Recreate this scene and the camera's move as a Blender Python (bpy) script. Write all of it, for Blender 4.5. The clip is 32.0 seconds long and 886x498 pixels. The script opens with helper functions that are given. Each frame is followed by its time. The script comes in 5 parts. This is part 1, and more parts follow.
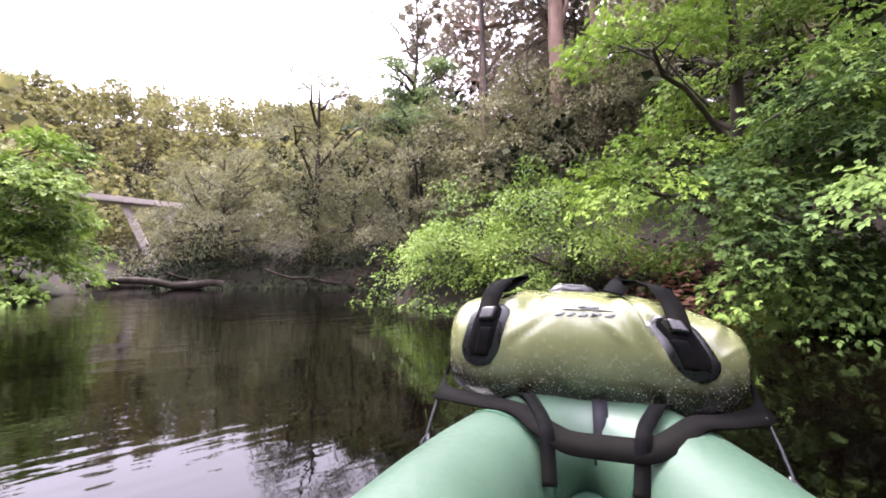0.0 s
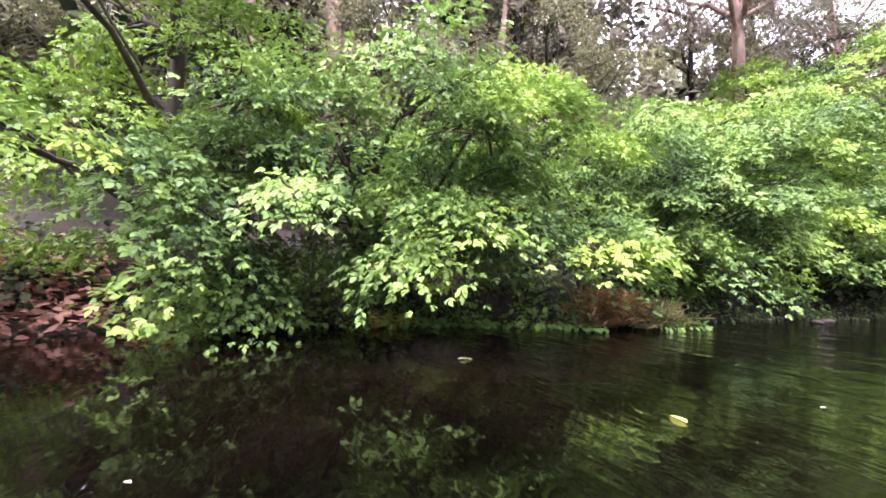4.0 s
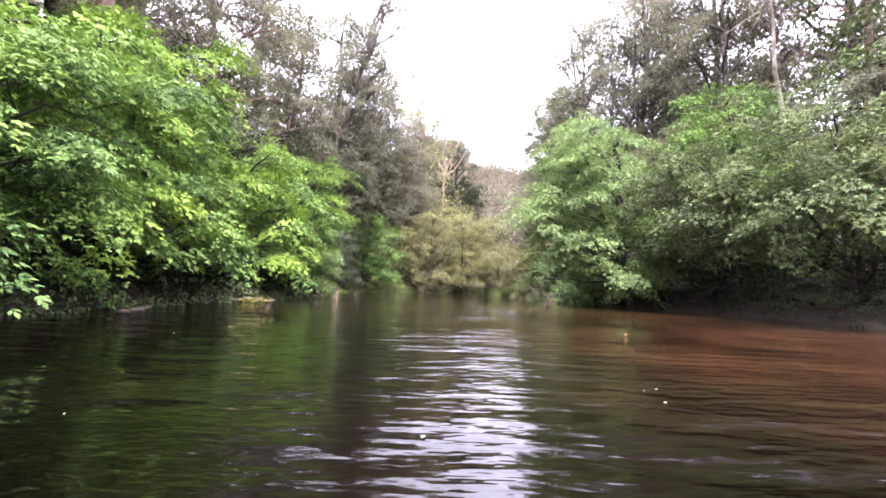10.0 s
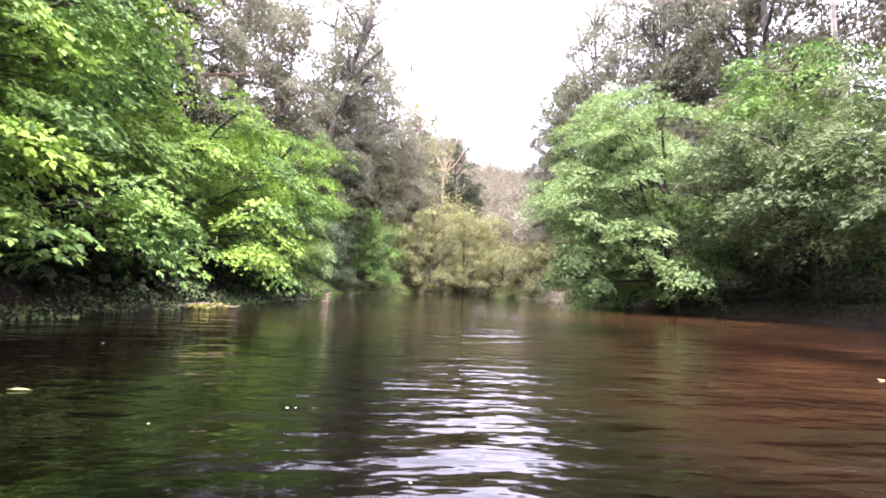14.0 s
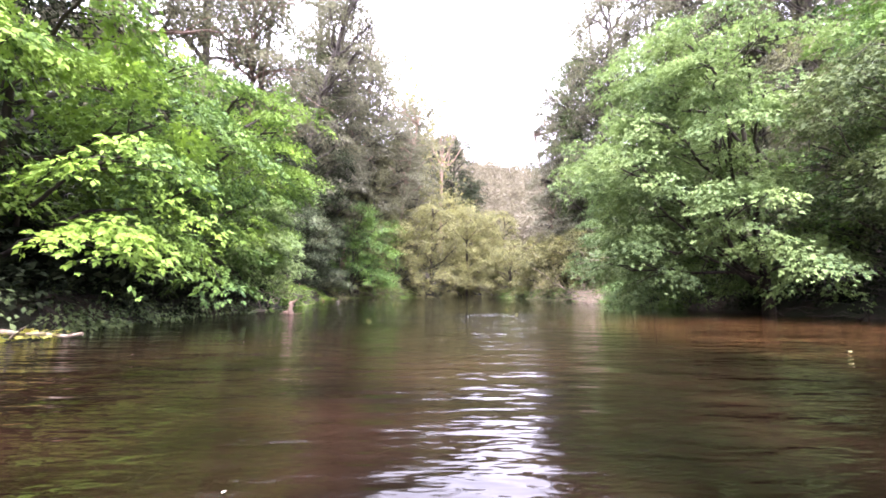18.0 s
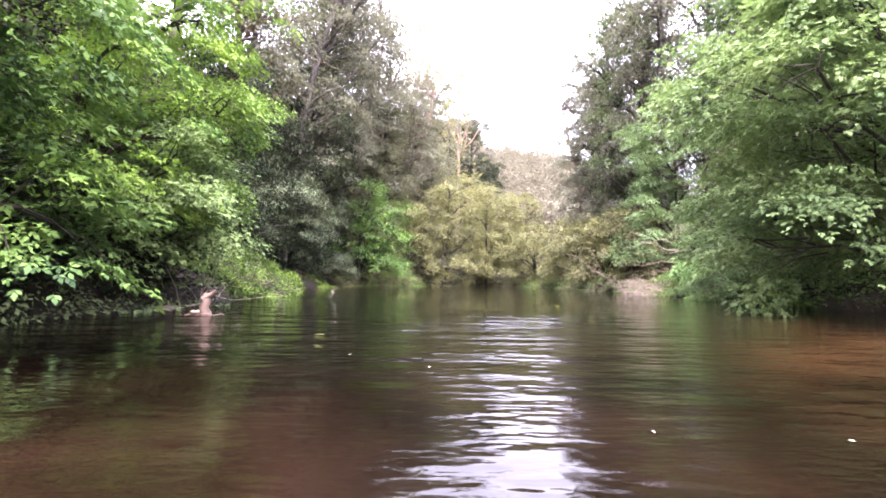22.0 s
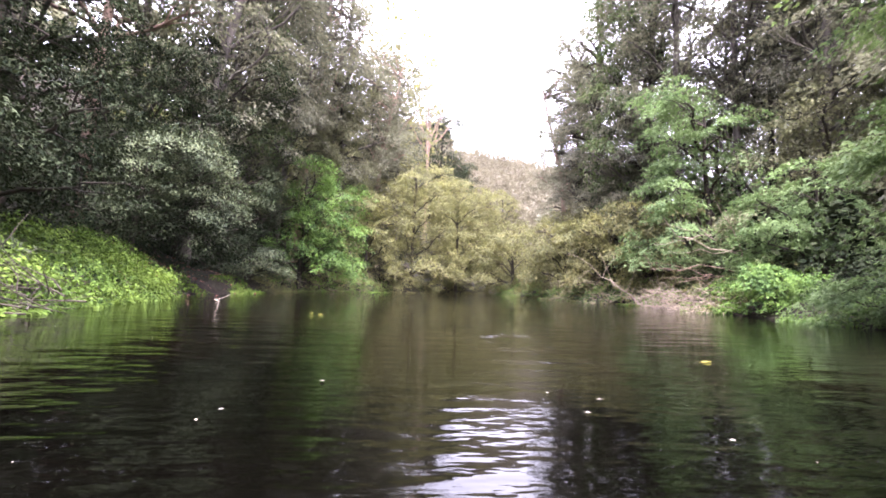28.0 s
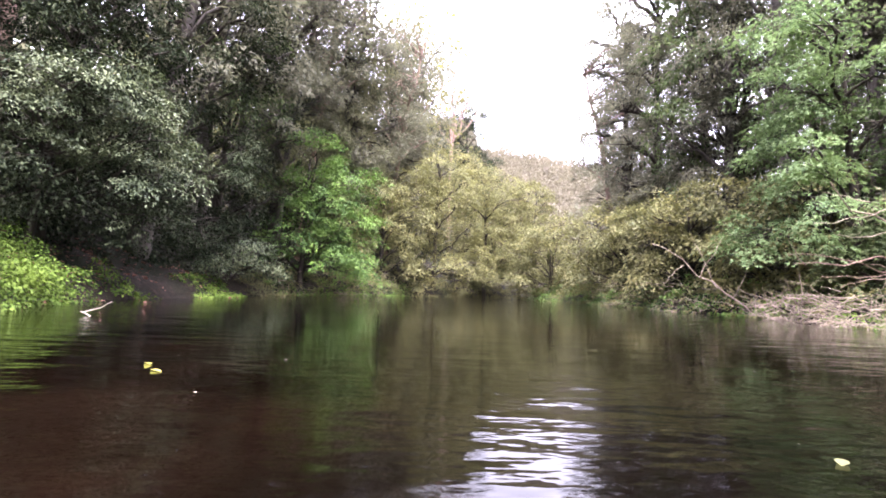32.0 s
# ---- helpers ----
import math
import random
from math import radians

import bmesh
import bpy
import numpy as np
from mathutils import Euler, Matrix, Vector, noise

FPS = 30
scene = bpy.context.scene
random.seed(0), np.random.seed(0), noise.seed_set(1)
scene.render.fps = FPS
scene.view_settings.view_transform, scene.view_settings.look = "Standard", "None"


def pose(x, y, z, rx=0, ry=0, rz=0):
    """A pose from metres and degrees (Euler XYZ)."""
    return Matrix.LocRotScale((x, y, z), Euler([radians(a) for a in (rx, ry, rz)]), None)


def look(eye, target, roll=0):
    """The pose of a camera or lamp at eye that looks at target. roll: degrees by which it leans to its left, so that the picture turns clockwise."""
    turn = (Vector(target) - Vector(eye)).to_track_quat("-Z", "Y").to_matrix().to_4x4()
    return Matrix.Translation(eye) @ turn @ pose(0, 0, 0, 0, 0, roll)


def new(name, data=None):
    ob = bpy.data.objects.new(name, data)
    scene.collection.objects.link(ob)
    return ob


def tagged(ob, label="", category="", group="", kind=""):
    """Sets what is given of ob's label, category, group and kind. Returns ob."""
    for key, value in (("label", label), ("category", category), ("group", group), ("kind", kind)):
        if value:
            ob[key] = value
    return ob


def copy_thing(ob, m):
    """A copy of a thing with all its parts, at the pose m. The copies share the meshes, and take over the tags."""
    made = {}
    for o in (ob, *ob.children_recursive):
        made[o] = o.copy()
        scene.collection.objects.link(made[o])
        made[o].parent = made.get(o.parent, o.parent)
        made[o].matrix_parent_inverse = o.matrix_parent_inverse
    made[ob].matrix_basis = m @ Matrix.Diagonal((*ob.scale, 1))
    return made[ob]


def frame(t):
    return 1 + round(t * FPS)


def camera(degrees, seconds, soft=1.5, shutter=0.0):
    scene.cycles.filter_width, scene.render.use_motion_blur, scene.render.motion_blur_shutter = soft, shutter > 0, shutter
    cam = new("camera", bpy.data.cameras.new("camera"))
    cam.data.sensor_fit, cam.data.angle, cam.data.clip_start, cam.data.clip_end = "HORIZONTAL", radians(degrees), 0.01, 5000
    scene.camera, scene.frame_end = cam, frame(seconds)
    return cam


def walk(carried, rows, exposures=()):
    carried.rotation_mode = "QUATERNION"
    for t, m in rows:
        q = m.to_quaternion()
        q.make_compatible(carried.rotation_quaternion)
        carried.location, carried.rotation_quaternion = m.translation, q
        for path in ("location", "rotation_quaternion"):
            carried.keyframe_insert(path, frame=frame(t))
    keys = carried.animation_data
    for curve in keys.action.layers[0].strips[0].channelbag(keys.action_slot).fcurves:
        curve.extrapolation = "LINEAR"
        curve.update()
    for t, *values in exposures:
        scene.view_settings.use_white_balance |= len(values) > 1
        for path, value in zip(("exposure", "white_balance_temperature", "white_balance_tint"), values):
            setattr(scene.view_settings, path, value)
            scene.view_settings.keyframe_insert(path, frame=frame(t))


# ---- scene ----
# seconds, eye x, y, z, yaw to the left from +y, pitch up, roll
PATH = [
    (0, 0.505, 4.649, 0.524, 138.41, 2.68, 0.37),
    (0.5, 0.398, 4.598, 0.524, 131.60, 2.87, 0.46),
    (1, 0.314, 4.574, 0.525, 124.47, 2.98, 0.58),
    (1.5, 0.227, 4.527, 0.518, 115.86, 3.23, 0.77),
    (2, 0.123, 4.507, 0.519, 106.84, 3.41, 1.02),
    (2.5, 0.002, 4.502, 0.519, 98.37, 3.62, 1.21),
    (3, -0.116, 4.495, 0.519, 89.41, 3.77, 1.35),
    (3.5, -0.228, 4.494, 0.517, 79.96, 4.05, 1.60),
    (4, -0.344, 4.554, 0.518, 70.84, 4.31, 1.79),
    (4.5, -0.469, 4.625, 0.514, 61.53, 4.63, 2.13),
    (6.5, -0.031, 4.981, 0.519, 30.32, 5.21, 1.46),
    (7, -0.072, 5.141, 0.524, 21.77, 5.17, 1.80),
    (7.5, -0.197, 5.340, 0.517, 13.47, 5.20, 2.25),
    (8, -0.284, 5.539, 0.520, 6.00, 5.18, 2.37),
    (8.5, -0.305, 5.767, 0.525, -0.05, 5.27, 2.42),
    (9, -0.381, 6.001, 0.522, -3.84, 5.39, 2.26),
    (9.5, -0.465, 6.227, 0.525, -4.06, 5.57, 2.10),
    (10, -0.591, 6.483, 0.523, -1.64, 5.50, 2.25),
    (10.5, -0.727, 6.736, 0.519, 0.65, 5.48, 2.45),
    (11, -0.834, 7.032, 0.521, 0.91, 5.49, 2.52),
    (11.5, -0.874, 7.418, 0.515, -0.96, 5.54, 2.22),
    (12, -0.893, 7.832, 0.520, -2.82, 5.55, 1.85),
    (12.5, -0.923, 8.217, 0.525, -3.17, 5.71, 1.71),
    (13, -0.968, 8.624, 0.523, -2.27, 5.66, 1.96),
    (13.5, -1.012, 9.015, 0.521, -1.84, 5.62, 2.31),
    (15.5, -1.043, 11.011, 0.516, -3.02, 5.57, 0.16),
    (16, -1.094, 11.506, 0.519, -1.40, 5.68, 0.38),
    (16.5, -1.152, 12.050, 0.525, -0.48, 5.69, 0.57),
    (17, -1.174, 12.611, 0.526, -1.50, 5.79, 0.50),
    (17.5, -1.158, 13.152, 0.526, -2.45, 5.69, 0.33),
    (18, -1.151, 13.700, 0.522, -2.20, 5.90, 0.41),
    (18.5, -1.188, 14.236, 0.525, -1.74, 5.93, 0.82),
    (19, -1.205, 14.807, 0.523, -1.65, 5.99, 1.28),
    (19.5, -1.205, 15.389, 0.521, -2.29, 6.05, 1.42),
    (20, -1.164, 15.950, 0.517, -2.74, 6.09, 1.22),
    (20.5, -1.157, 16.492, 0.512, -2.54, 6.10, 0.95),
    (21, -1.150, 16.992, 0.511, -1.91, 5.82, 0.75),
    (21.5, -1.144, 17.537, 0.505, -0.99, 5.15, 0.76),
    (22, -1.125, 18.057, 0.514, -0.07, 4.34, 0.88),
    (22.5, -1.108, 18.554, 0.520, 0.55, 3.56, 0.97),
    (23, -1.107, 19.020, 0.524, 0.91, 5.05, 0.93),
    (23.5, -1.124, 19.496, 0.525, 1.14, 4.93, 0.70),
    (24, -1.147, 19.982, 0.523, 0.95, 5.05, 0.32),
    (24.5, -1.146, 20.464, 0.513, 0.07, 5.13, 0.48),
    (25, -1.139, 20.928, 0.512, -2.38, 5.10, 0.90),
    (25.5, -1.062, 21.439, 0.519, -5.14, 5.14, 0.97),
    (27.5, -0.904, 23.752, 0.510, -4.96, 5.30, 1.85),
    (28, -0.876, 24.321, 0.511, -4.53, 5.30, 1.83),
    (28.5, -0.808, 24.945, 0.515, -4.04, 5.31, 1.70),
    (29, -0.778, 25.511, 0.512, -3.09, 5.38, 1.79),
    (29.5, -0.769, 26.108, 0.515, -1.92, 5.44, 2.07),
    (30, -0.791, 26.692, 0.518, -1.58, 5.40, 2.31),
    (30.5, -0.798, 27.271, 0.520, -2.10, 5.33, 2.33),
    (31, -0.748, 27.940, 0.528, -2.44, 5.31, 2.00),
    (31.5, -0.766, 28.586, 0.530, -2.00, 5.43, 1.84),
    (32, -0.756, 29.194, 0.534, -1.33, 5.50, 1.99),
]


def aimed(x, y, z, yaw, pitch, roll):
    a, b = radians(yaw), radians(pitch)
    ahead = Vector((-math.sin(a) * math.cos(b), math.cos(a) * math.cos(b), math.sin(b)))
    return look((x, y, z), Vector((x, y, z)) + ahead, roll)


cam = camera(92.6, 32.0, soft=1.8)
walk(cam, [(t, aimed(*rest)) for t, *rest in PATH],
     [(0, 2.5, 6400, 16), (2, 2.86, 6350, 16), (4, 3.34, 6150, 16), (6, 3.14, 6150, 13), (9, 3.0, 6150, 12), (13, 3.24, 6100, 12), (17, 3.36, 6100, 12), (25, 3.5, 6100, 13), (29, 3.34, 6100, 13), (32, 3.34, 6100, 13)])

# ---- light: a bright overcast sky ----
world = bpy.data.worlds.new("overcast_sky")
scene.world = world
world.use_nodes = True
wn, wl = world.node_tree.nodes, world.node_tree.links
wn.clear()
sky = wn.new("ShaderNodeTexSky")
sky.sky_type, sky.sun_disc = "NISHITA", False
sky.sun_elevation, sky.sun_rotation = radians(66), radians(173)
sky.air_density, sky.dust_density = 1.0, 6.0
grey = wn.new("ShaderNodeHueSaturation")
grey.inputs["Saturation"].default_value = 0.12
cloud = wn.new("ShaderNodeMix")
cloud.data_type = "RGBA"
cloud.inputs[0].default_value = 0.72
cloud.inputs[7].default_value = (12.0, 11.0, 13.7, 1)
wl.new(sky.outputs[0], grey.inputs["Color"])
wl.new(grey.outputs[0], cloud.inputs[6])
bg = wn.new("ShaderNodeBackground")
bg.inputs["Strength"].default_value = 0.125
# an overcast sky is about three times as bright overhead as at the horizon
where, split = wn.new("ShaderNodeTexCoord"), wn.new("ShaderNodeSeparateXYZ")
height = wn.new("ShaderNodeMapRange")
height.inputs[3].default_value, height.inputs[4].default_value = 0.45, 1.35
dome = wn.new("ShaderNodeVectorMath")
dome.operation = "MULTIPLY"
wl.new(where.outputs["Generated"], split.inputs[0])
wl.new(split.outputs["Z"], height.inputs[0])
wl.new(cloud.outputs[2], dome.inputs[0])
wl.new(height.outputs[0], dome.inputs[1])
wl.new(dome.outputs[0], bg.inputs["Color"])
wout = wn.new("ShaderNodeOutputWorld")
wl.new(bg.outputs[0], wout.inputs["Surface"])
sun = new("sun", bpy.data.lights.new("sun", "SUN"))
sun.data.energy, sun.data.angle, sun.data.color = 2.3, radians(22), (1.0, 0.94, 0.92)
sun.matrix_world = look((3, -26, 60), (0, 0, 0))

# ---- materials ----
def material(name, rough=0.6, spec=0.5):
    m = bpy.data.materials.new(name)
    m.use_nodes = True
    b = m.node_tree.nodes["Principled BSDF"]
    b.inputs["Roughness"].default_value = rough
    b.inputs["Specular IOR Level"].default_value = spec
    return m, m.node_tree.nodes, m.node_tree.links, b


def ramp(n, stops):
    r = n.new("ShaderNodeValToRGB")
    e = r.color_ramp.elements
    while len(e) < len(stops):
        e.new(0.5)
    for k, (p, c) in enumerate(stops):
        e[k].position, e[k].color = p, (*c, 1)
    return r


def noise_at(n, l, scale, detail=4, rough=0.55, coords="Object", stretch=None):
    tc, nt = n.new("ShaderNodeTexCoord"), n.new("ShaderNodeTexNoise")
    nt.inputs["Scale"].default_value, nt.inputs["Detail"].default_value = scale, detail
    nt.inputs["Roughness"].default_value = rough
    if stretch:
        mp = n.new("ShaderNodeMapping")
        mp.inputs["Scale"].default_value = stretch
        l.new(tc.outputs[coords], mp.inputs["Vector"])
        l.new(mp.outputs[0], nt.inputs["Vector"])
    else:
        l.new(tc.outputs[coords], nt.inputs["Vector"])
    return nt


def mixed(n, l, a, b, fac, mode="MIX"):
    m = n.new("ShaderNodeMix")
    m.data_type, m.blend_type = "RGBA", mode
    for socket, v in ((m.inputs[0], fac), (m.inputs[6], a), (m.inputs[7], b)):
        if isinstance(v, (int, float)):
            socket.default_value = v
        elif isinstance(v, tuple):
            socket.default_value = (*v, 1)
        else:
            l.new(v, socket)
    return m.outputs[2]


def bumped(n, l, b, height, strength, dist):
    bp = n.new("ShaderNodeBump")
    bp.inputs["Strength"].default_value, bp.inputs["Distance"].default_value = strength, dist
    l.new(height, bp.inputs["Height"])
    l.new(bp.outputs[0], b.inputs["Normal"])


def leaf_mat(name, dark, mid, fresh, fresh_share=0.2, thin=0.35, rough=0.42, spec=0.08):
    """Leaves: each one its own shade, in patches of older and fresher growth, letting some light through."""
    m, n, l, b = material(name, rough + 0.1, spec)
    dark, mid, fresh = ((c[0] * 1.06, c[1], c[2] * 1.12) for c in (dark, mid, fresh))
    g = n.new("ShaderNodeNewGeometry")
    r1 = ramp(n, [(0.0, dark), (0.55, mid), (1.0, tuple(0.5 * (x + y) for x, y in zip(mid, fresh)))])
    l.new(g.outputs["Random Per Island"], r1.inputs[0])
    nt = noise_at(n, l, 0.9, 3, coords="Object")
    r2 = ramp(n, [(0.5 - 0.3 * fresh_share, (0, 0, 0)), (0.82 - 0.3 * fresh_share, (1, 1, 1))])
    l.new(nt.outputs[0], r2.inputs[0])
    colour = mixed(n, l, r1.outputs[0], fresh, r2.outputs[0])
    l.new(colour, b.inputs["Base Color"])
    t = n.new("ShaderNodeBsdfTranslucent")
    lighter = mixed(n, l, colour, (1.15, 1.2, 0.96), 1.0, "MULTIPLY")
    l.new(lighter, t.inputs["Color"])
    mx = n.new("ShaderNodeMixShader")
    mx.inputs[0].default_value = thin
    l.new(b.outputs[0], mx.inputs[1])
    l.new(t.outputs[0], mx.inputs[2])
    l.new(mx.outputs[0], n["Material Output"].inputs["Surface"])
    return m


LEAF_BRIGHT = leaf_mat("maple_leaf_bright", (0.018, 0.036, 0.013), (0.070, 0.128, 0.032), (0.195, 0.300, 0.044), 0.5, 0.25, 0.42, 0.07)
LEAF_GREEN = leaf_mat("maple_leaf_green", (0.017, 0.035, 0.014), (0.060, 0.108, 0.034), (0.148, 0.238, 0.046), 0.35, 0.22, 0.42, 0.06)
LEAF_BLUE = leaf_mat("maple_leaf_cool", (0.040, 0.066, 0.028), (0.108, 0.162, 0.062), (0.182, 0.250, 0.082), 0.4, 0.30, 0.45, 0.06)
# dark myrtle leaf, taken nearly to black so undergrowth reads as deep shade
LEAF_DARK = leaf_mat("myrtle_leaf_dark_shade", (0.005, 0.0075, 0.0042), (0.018, 0.025, 0.0125), (0.066, 0.080, 0.040), 0.1, 0.10, 0.6, 0.02)
LEAF_MIST = leaf_mat("bank_leaf_pale_green", (0.042, 0.068, 0.032), (0.105, 0.155, 0.066), (0.172, 0.240, 0.092), 0.4, 0.36, 0.5, 0.04)
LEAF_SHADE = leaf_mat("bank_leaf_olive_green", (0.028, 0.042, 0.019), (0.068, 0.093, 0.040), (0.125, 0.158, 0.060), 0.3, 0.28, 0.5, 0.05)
LEAF_GUM = leaf_mat("gum_leaf_grey", (0.052, 0.055, 0.038), (0.104, 0.105, 0.072), (0.168, 0.166, 0.110), 0.25, 0.42, 0.55, 0.06)
LEAF_SCRUB = leaf_mat("scrub_leaf_olive", (0.050, 0.056, 0.033), (0.108, 0.113, 0.062), (0.19, 0.19, 0.098), 0.3, 0.32, 0.55, 0.06)
LEAF_OLIVE = leaf_mat("wattle_leaf_olive", (0.052, 0.060, 0.028), (0.112, 0.118, 0.052), (0.21, 0.198, 0.076), 0.3, 0.34, 0.55, 0.1)
LEAF_VINE = leaf_mat("creeper_leaf", (0.030, 0.056, 0.014), (0.085, 0.148, 0.030), (0.18, 0.27, 0.05), 0.4, 0.3)
LEAF_MAT = leaf_mat("ground_cover_leaf", (0.012, 0.024, 0.006), (0.045, 0.082, 0.015), (0.13, 0.19, 0.032), 0.35, 0.2, 0.5, 0.06)
# the haze over the far hill is put into this pale, even leaf colour
LEAF_HAZE = leaf_mat("far_leaf_hazed", (0.090, 0.086, 0.062), (0.128, 0.118, 0.085), (0.165, 0.148, 0.104), 0.3, 0.42, 0.6, 0.03)
LEAF_DEAD = leaf_mat("dry_twig_foliage", (0.085, 0.075, 0.060), (0.15, 0.132, 0.105), (0.23, 0.20, 0.155), 0.3, 0.25, 0.7)
LEAF_LAUREL = leaf_mat("laurel_leaf", (0.012, 0.018, 0.009), (0.042, 0.058, 0.027), (0.17, 0.20, 0.098), 0.22, 0.15, 0.45, 0.14)
LEAF_LITTER = leaf_mat("fallen_leaf_brown", (0.09, 0.045, 0.032), (0.17, 0.085, 0.06), (0.30, 0.17, 0.12), 0.3, 0.1, 0.7)
LEAF_RUST = leaf_mat("dead_fern_rust", (0.11, 0.062, 0.03), (0.20, 0.12, 0.052), (0.32, 0.23, 0.10), 0.3, 0.25, 0.7)
LEAF_YELLOW = leaf_mat("yellow_leaf", (0.20, 0.20, 0.05), (0.29, 0.28, 0.07), (0.42, 0.38, 0.09), 0.3, 0.4)


def wood_mat(name, dark, light, scale=9.0):
    m, n, l, b = material(name, 0.85, 0.2)
    nt = noise_at(n, l, scale, 6, 0.6, stretch=(1, 1, 0.18))
    big = noise_at(n, l, 1.1, 3)
    r = ramp(n, [(0.3, dark), (0.7, light)])
    l.new(nt.outputs[0], r.inputs[0])
    patch = ramp(n, [(0.42, (0.55, 0.55, 0.55)), (0.62, (1, 1, 1))])
    l.new(big.outputs[0], patch.inputs[0])
    l.new(mixed(n, l, r.outputs[0], patch.outputs[0], 0.8, "MULTIPLY"), b.inputs["Base Color"])
    bumped(n, l, b, nt.outputs[0], 0.6, 0.03)
    return m


BARK_DARK = wood_mat("bark_dark", (0.022, 0.017, 0.014), (0.07, 0.055, 0.044))
# grey gum bark, lightened to put distance haze on the trunks
BARK_GREY = wood_mat("bark_gum_grey_hazed", (0.055, 0.046, 0.040), (0.15, 0.128, 0.11), 6)
BARK_PINK = wood_mat("bark_gum_pink", (0.16, 0.10, 0.08), (0.36, 0.25, 0.20), 5)
BARK_PALE = wood_mat("bark_gum_pale", (0.26, 0.22, 0.18), (0.50, 0.43, 0.36), 5)
DEADWOOD = wood_mat("dead_wood", (0.16, 0.12, 0.09), (0.40, 0.32, 0.25), 14)


def ground_mat():
    m, n, l, b = material("forest_soil", 0.95, 0.2)
    fine, big = noise_at(n, l, 7, 8, 0.65), noise_at(n, l, 0.6, 4)
    r = ramp(n, [(0.3, (0.007, 0.0055, 0.0045)), (0.55, (0.022, 0.015, 0.011)), (0.78, (0.07, 0.043, 0.030))])
    l.new(fine.outputs[0], r.inputs[0])
    g = ramp(n, [(0.45, (0, 0, 0)), (0.65, (1, 1, 1))])
    l.new(big.outputs[0], g.inputs[0])
    l.new(mixed(n, l, r.outputs[0], (0.014, 0.016, 0.008), g.outputs[0]), b.inputs["Base Color"])
    bumped(n, l, b, fine.outputs[0], 0.9, 0.08)
    return m


def water_mat():
    """Dark tea-coloured creek water over a red-brown sandy bed, nearly still."""
    m, n, l, b = material("creek_water", 0.035, 0.5)
    b.inputs["IOR"].default_value = 1.333
    big, mid = noise_at(n, l, 0.22, 3), noise_at(n, l, 1.6, 5, 0.6)
    r = ramp(n, [(0.40, (0.0005, 0.0004, 0.00035)), (0.54, (0.0014, 0.0008, 0.0006)), (0.74, (0.0040, 0.0019, 0.0012))])
    l.new(big.outputs[0], r.inputs[0])
    s = ramp(n, [(0.35, (0.45, 0.42, 0.40)), (0.7, (1.25, 1.2, 1.1))])
    l.new(mid.outputs[0], s.inputs[0])
    spots = ramp(n, [(0.35, (0.25, 0.25, 0.25)), (0.6, (1, 1, 1))])
    l.new(noise_at(n, l, 0.55, 4, 0.6).outputs[0], spots.inputs[0])
    colour = r.outputs[0]
    for x, y, reach, tone in ((5.6, 11.5, 7.0, (0.040, 0.0185, 0.0095)), (4.6, 20.0, 5.0, (0.048, 0.025, 0.011)), (5.4, 25.5, 4.0, (0.034, 0.018, 0.009)), (-2.0, 17.0, 4.6, (0.010, 0.0052, 0.0033))):
        tc, far = n.new("ShaderNodeTexCoord"), n.new("ShaderNodeVectorMath")
        far.operation = "DISTANCE"
        far.inputs[1].default_value = (x, y, 0)
        l.new(tc.outputs["Object"], far.inputs[0])
        bar = n.new("ShaderNodeMapRange")
        bar.interpolation_type = "SMOOTHSTEP"
        bar.inputs[1].default_value, bar.inputs[2].default_value = reach, reach * 0.3
        l.new(far.outputs["Value"], bar.inputs[0])
        colour = mixed(n, l, colour, tone, mixed(n, l, bar.outputs[0], spots.outputs[0], 1.0, "MULTIPLY"))
    l.new(mixed(n, l, colour, s.outputs[0], 1.0, "MULTIPLY"), b.inputs["Base Color"])
    w1 = noise_at(n, l, 2.0, 2, 0.5, stretch=(0.55, 1.5, 1))
    w2 = noise_at(n, l, 9, 2, 0.5, stretch=(0.5, 1.3, 1))
    calm = noise_at(n, l, 0.16, 2)
    add = n.new("ShaderNodeMath")
    add.operation = "MULTIPLY_ADD"
    l.new(w2.outputs[0], add.inputs[0])
    add.inputs[1].default_value = 0.32
    l.new(w1.outputs[0], add.inputs[2])
    gain = n.new("ShaderNodeMapRange")
    gain.inputs[1].default_value, gain.inputs[2].default_value = 0.4, 0.65
    gain.inputs[3].default_value, gain.inputs[4].default_value = 0.25, 1.0
    l.new(calm.outputs[0], gain.inputs[0])
    mul = n.new("ShaderNodeMath")
    mul.operation = "MULTIPLY"
    l.new(add.outputs[0], mul.inputs[0])
    # ruffled in the middle reach, calm in the eddy upstream and in the sheltered reach downstream
    spot, along = n.new("ShaderNodeTexCoord"), n.new("ShaderNodeSeparateXYZ")
    l.new(spot.outputs["Object"], along.inputs[0])
    reach = n.new("ShaderNodeMapRange")
    reach.inputs[1].default_value, reach.inputs[2].default_value = 0, 40
    l.new(along.outputs["Y"], reach.inputs[0])
    wind = ramp(n, [(0.10, (0.22,) * 3), (0.20, (1.15,) * 3), (0.58, (1.1,) * 3), (0.72, (0.5,) * 3)])
    l.new(reach.outputs[0], wind.inputs[0])
    both = n.new("ShaderNodeMath")
    both.operation = "MULTIPLY"
    l.new(gain.outputs[0], both.inputs[0])
    l.new(wind.outputs[0], both.inputs[1])
    l.new(both.outputs[0], mul.inputs[1])
    bumped(n, l, b, mul.outputs[0], 0.85, 0.07)
    return m


SOIL, WATER = ground_mat(), water_mat()

# ---- geometry helpers ----
UP = np.array((0.0, 0.0, 1.0))


def rng_of(seed):
    return np.random.default_rng(seed)


